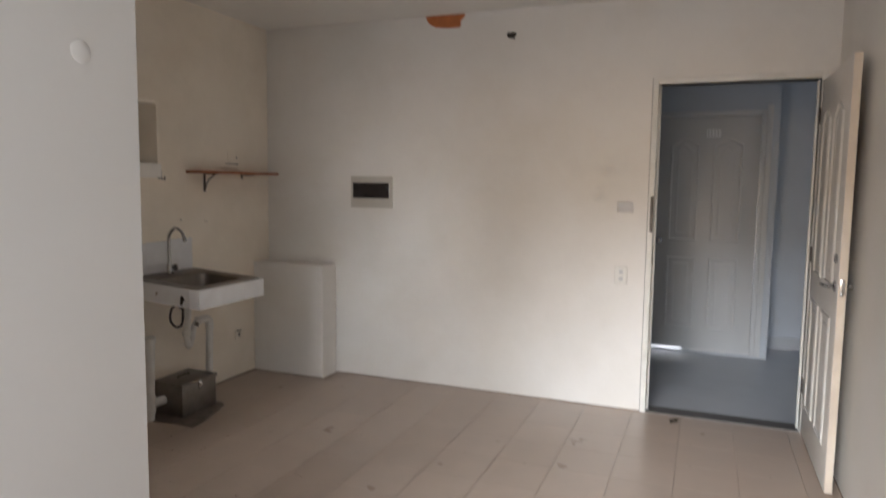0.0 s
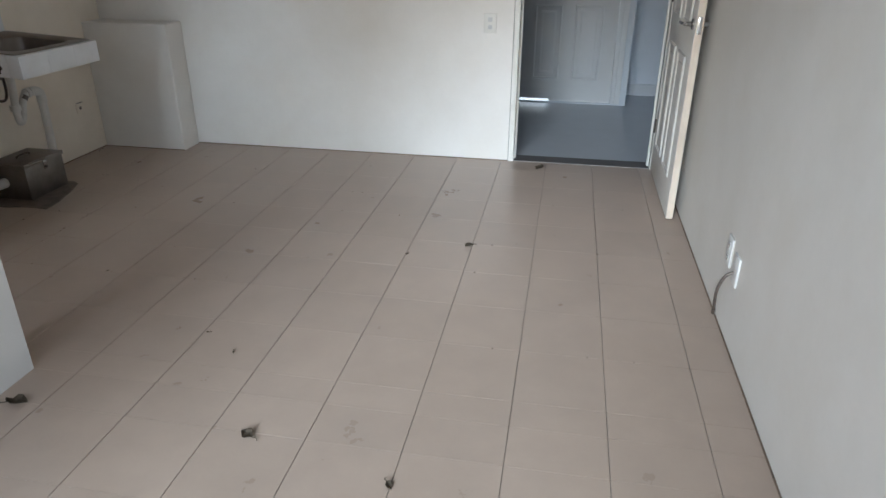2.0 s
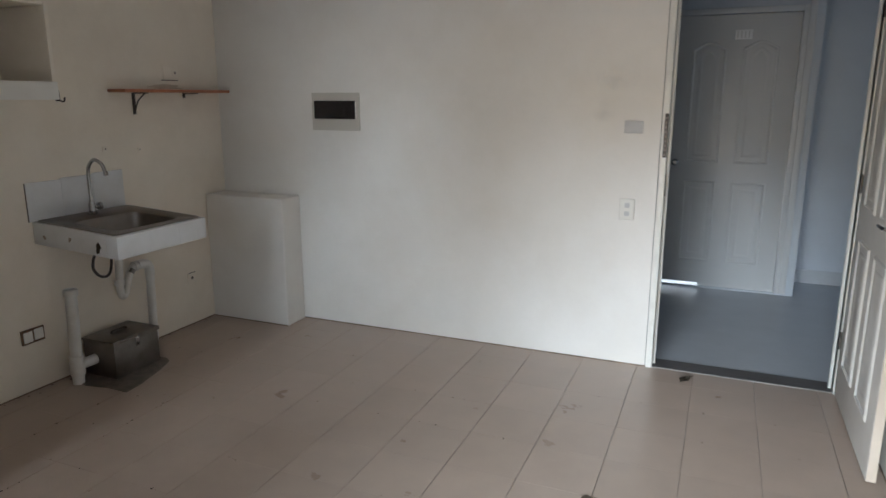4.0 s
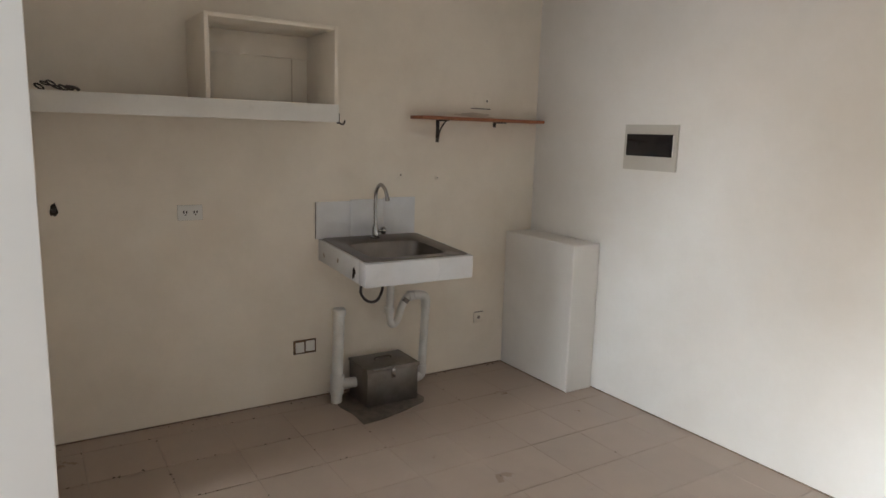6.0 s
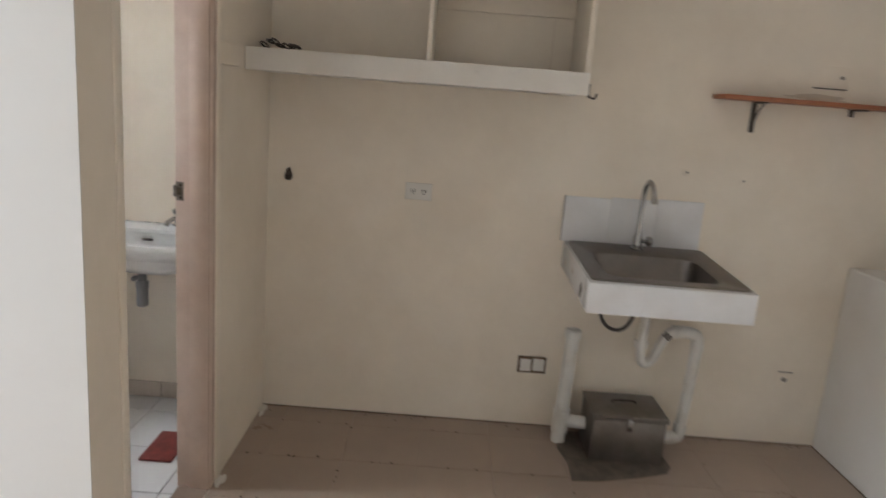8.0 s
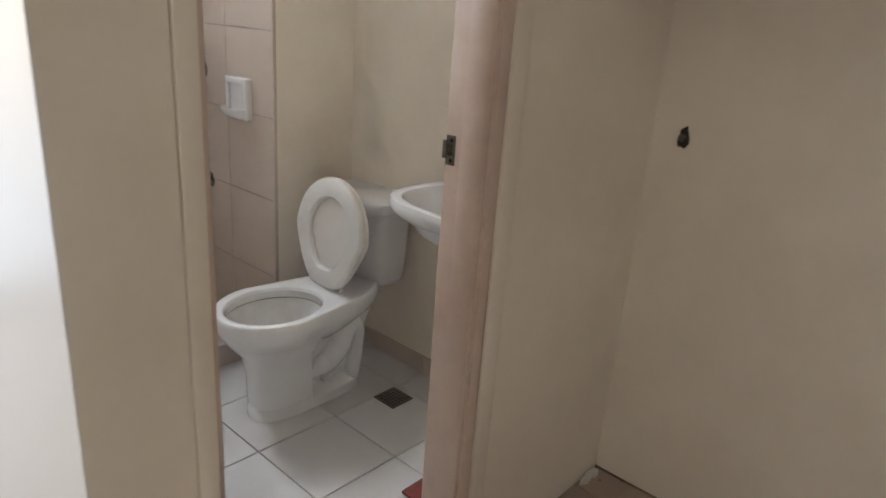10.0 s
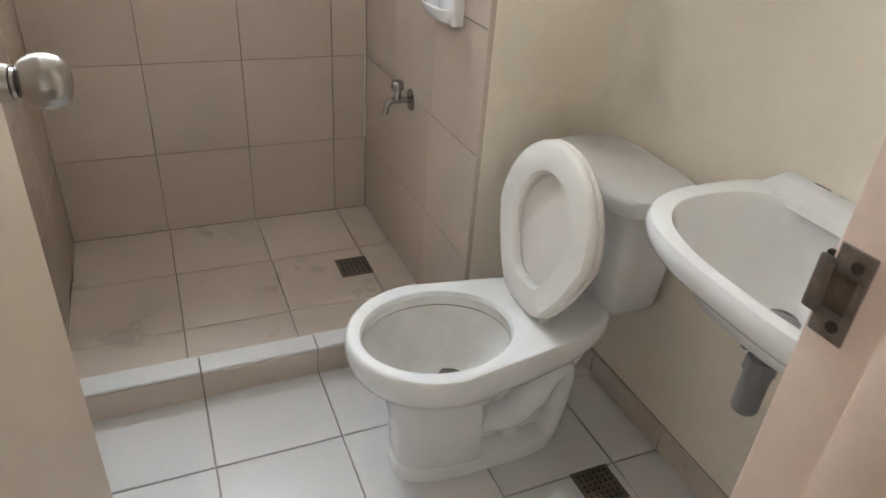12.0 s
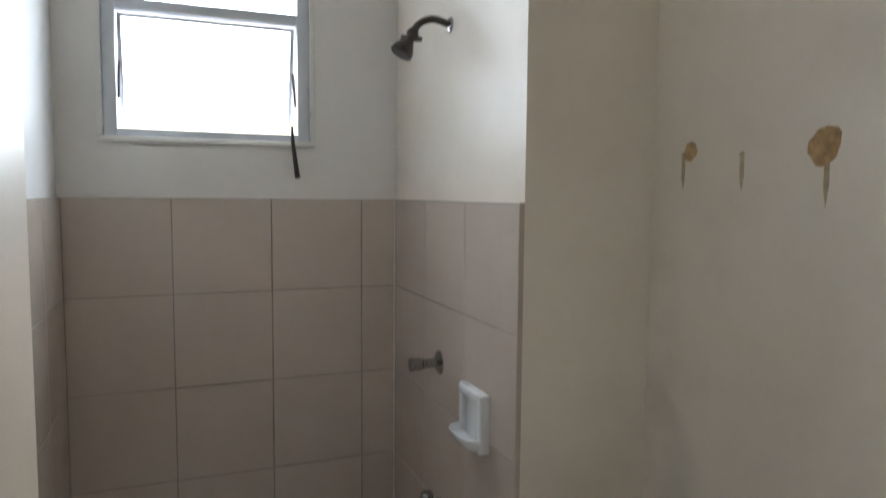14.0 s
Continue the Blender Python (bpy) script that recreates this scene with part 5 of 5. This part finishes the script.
def tile_field(parent, us, vs, put, thick, material, joint=0.003, uneven=0.0, cross=None, edge=0.0016):
    """Tiles between the joint lines us and vs; put(u, v) gives a tile's pose."""
    rng = random.Random(len(us) * 31 + len(vs))
    for u0, u1 in zip(us, us[1:]):
        for v0, v1 in zip(vs, vs[1:]):
            if u1 - u0 < 0.012 or v1 - v0 < 0.012 :
                continue
            ob = new("tile", tile_mesh(u1 - u0 - joint, v1 - v0 - (cross or joint), thick, material, edge))
            m = put((u0 + u1) / 2, (v0 + v1) / 2)
            if uneven:
                m = m @ Matrix.Translation((0, 0, rng.uniform(-uneven, uneven))) @ Matrix.Rotation(rng.uniform(-uneven, uneven) * 2, 4, "X")
            ob.parent = parent
            ob.matrix_local = m


def lines(a, b, start, step):
    k = math.ceil((a - start) / step)
    out = [a]
    while start + k * step < b:
        if start + k * step > a + 1e-4:
            out.append(start + k * step)
        k += 1
    return out + [b]


on_floor = lambda z: (lambda u, v: pose(u, v, z))
facing_y = lambda y: (lambda u, v: Matrix.Translation((u, y, v)) @ Matrix.Rotation(radians(-90), 4, "X"))
facing_x = lambda x: (lambda u, v: Matrix.Translation((x, u, v)) @ Matrix(((0, 0, 1, 0), (1, 0, 0, 0), (0, 1, 0, 0), (0, 0, 0, 1))))
facing_minus_x = lambda x: (lambda u, v: Matrix.Translation((x, u, v)) @ Matrix(((0, 0, -1, 0), (-1, 0, 0, 0), (0, 1, 0, 0), (0, 0, 0, 1))))

f_room = structure("floor_room", box(XE, XR, YW, YN, -0.012, -0.0065), GROUT)
tile_field(f_room, lines(XE, XR, -0.19, TILE), lines(YW, YN, 2.565, TILE), on_floor(-0.009), 0.009, FLOOR_TILE, joint=0.0024, uneven=0.0001, cross=0.0010, edge=0.0003)
f_kit = structure("floor_kitchen", box(XK, XR, YN, YB, -0.012, -0.0065), GROUT)
tile_field(f_kit, lines(XK, XR, -0.19, TILE), lines(YN, YB, 2.565, TILE), on_floor(-0.009), 0.009, FLOOR_TILE, joint=0.0024, uneven=0.0001, cross=0.0010, edge=0.0003)
f_bath = structure("floor_bathroom", box(XK, XEI, 0.49, YNI, -0.012, -0.0060), GROUT)
tile_field(f_bath, lines(XK, XEI, -2.009, TILE), lines(0.50, YNI, 0.750, TILE), on_floor(-0.009), 0.009, BATH_TILE, joint=0.004)
rows = [0.052, 0.341, 0.645, 0.948, 1.248, 1.549]
sh_floor = structure("shower_floor", box(XC, XEI, YS, 0.437, 0.040, 0.0435), GROUT)
tile_field(sh_floor, lines(XC, XEI, -1.980, 0.303), lines(YS, 0.441, -0.039, 0.302), on_floor(0.043), 0.009, SHOWER_TILE, joint=0.004)
back = structure("shower_wall_back", box(XC, XEI, YS + 0.004, YS + 0.0045, 0.042, 1.549), GROUT)
tile_field(back, lines(XC + 0.01, XEI - 0.01, -1.976, 0.303), rows, facing_y(YS + 0.004), 0.0065, WALL_TILE, joint=0.003, cross=0.002, edge=0.0008)
chase = structure("shower_wall_chase", box(XC + 0.004, XC + 0.0045, YS + 0.006, YC - 0.004, 0.042, 1.549), GROUT)
tile_field(chase, lines(YS + 0.011, YC - 0.004, 0.271, 0.303), rows, facing_x(XC + 0.004), 0.0065, WALL_TILE, joint=0.003, edge=0.0008)
side = structure("shower_wall_partition", box(XEI - 0.0045, XEI - 0.004, YS + 0.006, 0.58, 0.042, 1.549), GROUT)
tile_field(side, lines(YS + 0.011, 0.58, 0.25, 0.303), rows, facing_minus_x(XEI - 0.004), 0.0065, WALL_TILE, joint=0.003, edge=0.0008)
structure("trim_shower_corner", box(XC + 0.010, XC + 0.015, YS + 0.0095, YS + 0.014, 0.34, 1.549), TRIM)
curb = structure("shower_curb", box(XC, XEI, 0.439, 0.499, 0.0, 0.083), GROUT)
# Paler than the curb's front: the window's light is put into the colour.
CURB_TOP_LIT = surf("lit_curb_top_glaze", (0.79, 0.785, 0.78), 0.22, var=0.04, scale=6, bump=0.03)
tile_field(curb, lines(XC, XEI, -2.009, TILE), [0.437, 0.506], on_floor(0.083), 0.008, CURB_TOP_LIT, joint=0.004)
tile_field(curb, lines(XC, XEI, -2.009, TILE), [-0.002, 0.083], facing_y(0.499), 0.0065, SHOWER_TILE, joint=0.004)
skirt = structure("baseboard", box(XK, XK + 0.003, YC, YNI, 0.0, 0.074), GROUT)
tile_field(skirt, lines(YC + 0.01, YNI, 0.75, TILE), [0.0, 0.076], facing_x(XK + 0.003), 0.0075, SHOWER_TILE, joint=0.004)
tile_field(skirt, [XK + 0.011, XC], [0.0, 0.076], facing_y(YC), 0.0085, SHOWER_TILE, joint=0.003)
skirt2 = structure("baseboard_partition", box(XEI - 0.003, XEI, 0.51, YNI, 0.0, 0.074), GROUT)
tile_field(skirt2, lines(0.51, YNI, 0.75, TILE), [0.0, 0.076], facing_minus_x(XEI - 0.003), 0.0075, SHOWER_TILE, joint=0.004)

grime = bmesh.new()
rng = random.Random(11)
for k in range(150):
    if k < 60:
        gx, gy = XK + abs(rng.gauss(0.01, 0.02)), rng.uniform(YN + 0.02, 4.36)
    elif k < 105:
        gx, gy = -0.19 - TILE * rng.randint(6, 8) + rng.gauss(0, 0.004), rng.uniform(YN + 0.05, 3.3)
    else:
        gx, gy = rng.uniform(-2.6, 0.9), 2.565 + TILE * rng.randint(-2, 5) + rng.gauss(0, 0.003)
    sz = rng.uniform(0.002, 0.006)
    vs = [grime.verts.new((gx + sz * rng.uniform(0.6, 1.4) * math.cos(a), gy + sz * rng.uniform(0.6, 1.6) * math.sin(a), 0.0012)) for a in (0, 1.1, 2.2, 3.3, 4.4, 5.4)]
    top = grime.verts.new((gx, gy, 0.0012 + sz * 0.3))
    for q in range(6):
        grime.faces.new((vs[q], vs[(q + 1) % 6], top))
g_ob = link_mesh("floor_grime", grime, surf("grime", (0.085, 0.065, 0.05), 0.9, var=0.4, scale=60), (0, 0, 0))
tagged(g_ob, "dark crumbs of dirt along the floor joints", "dirt", kind="stuff")
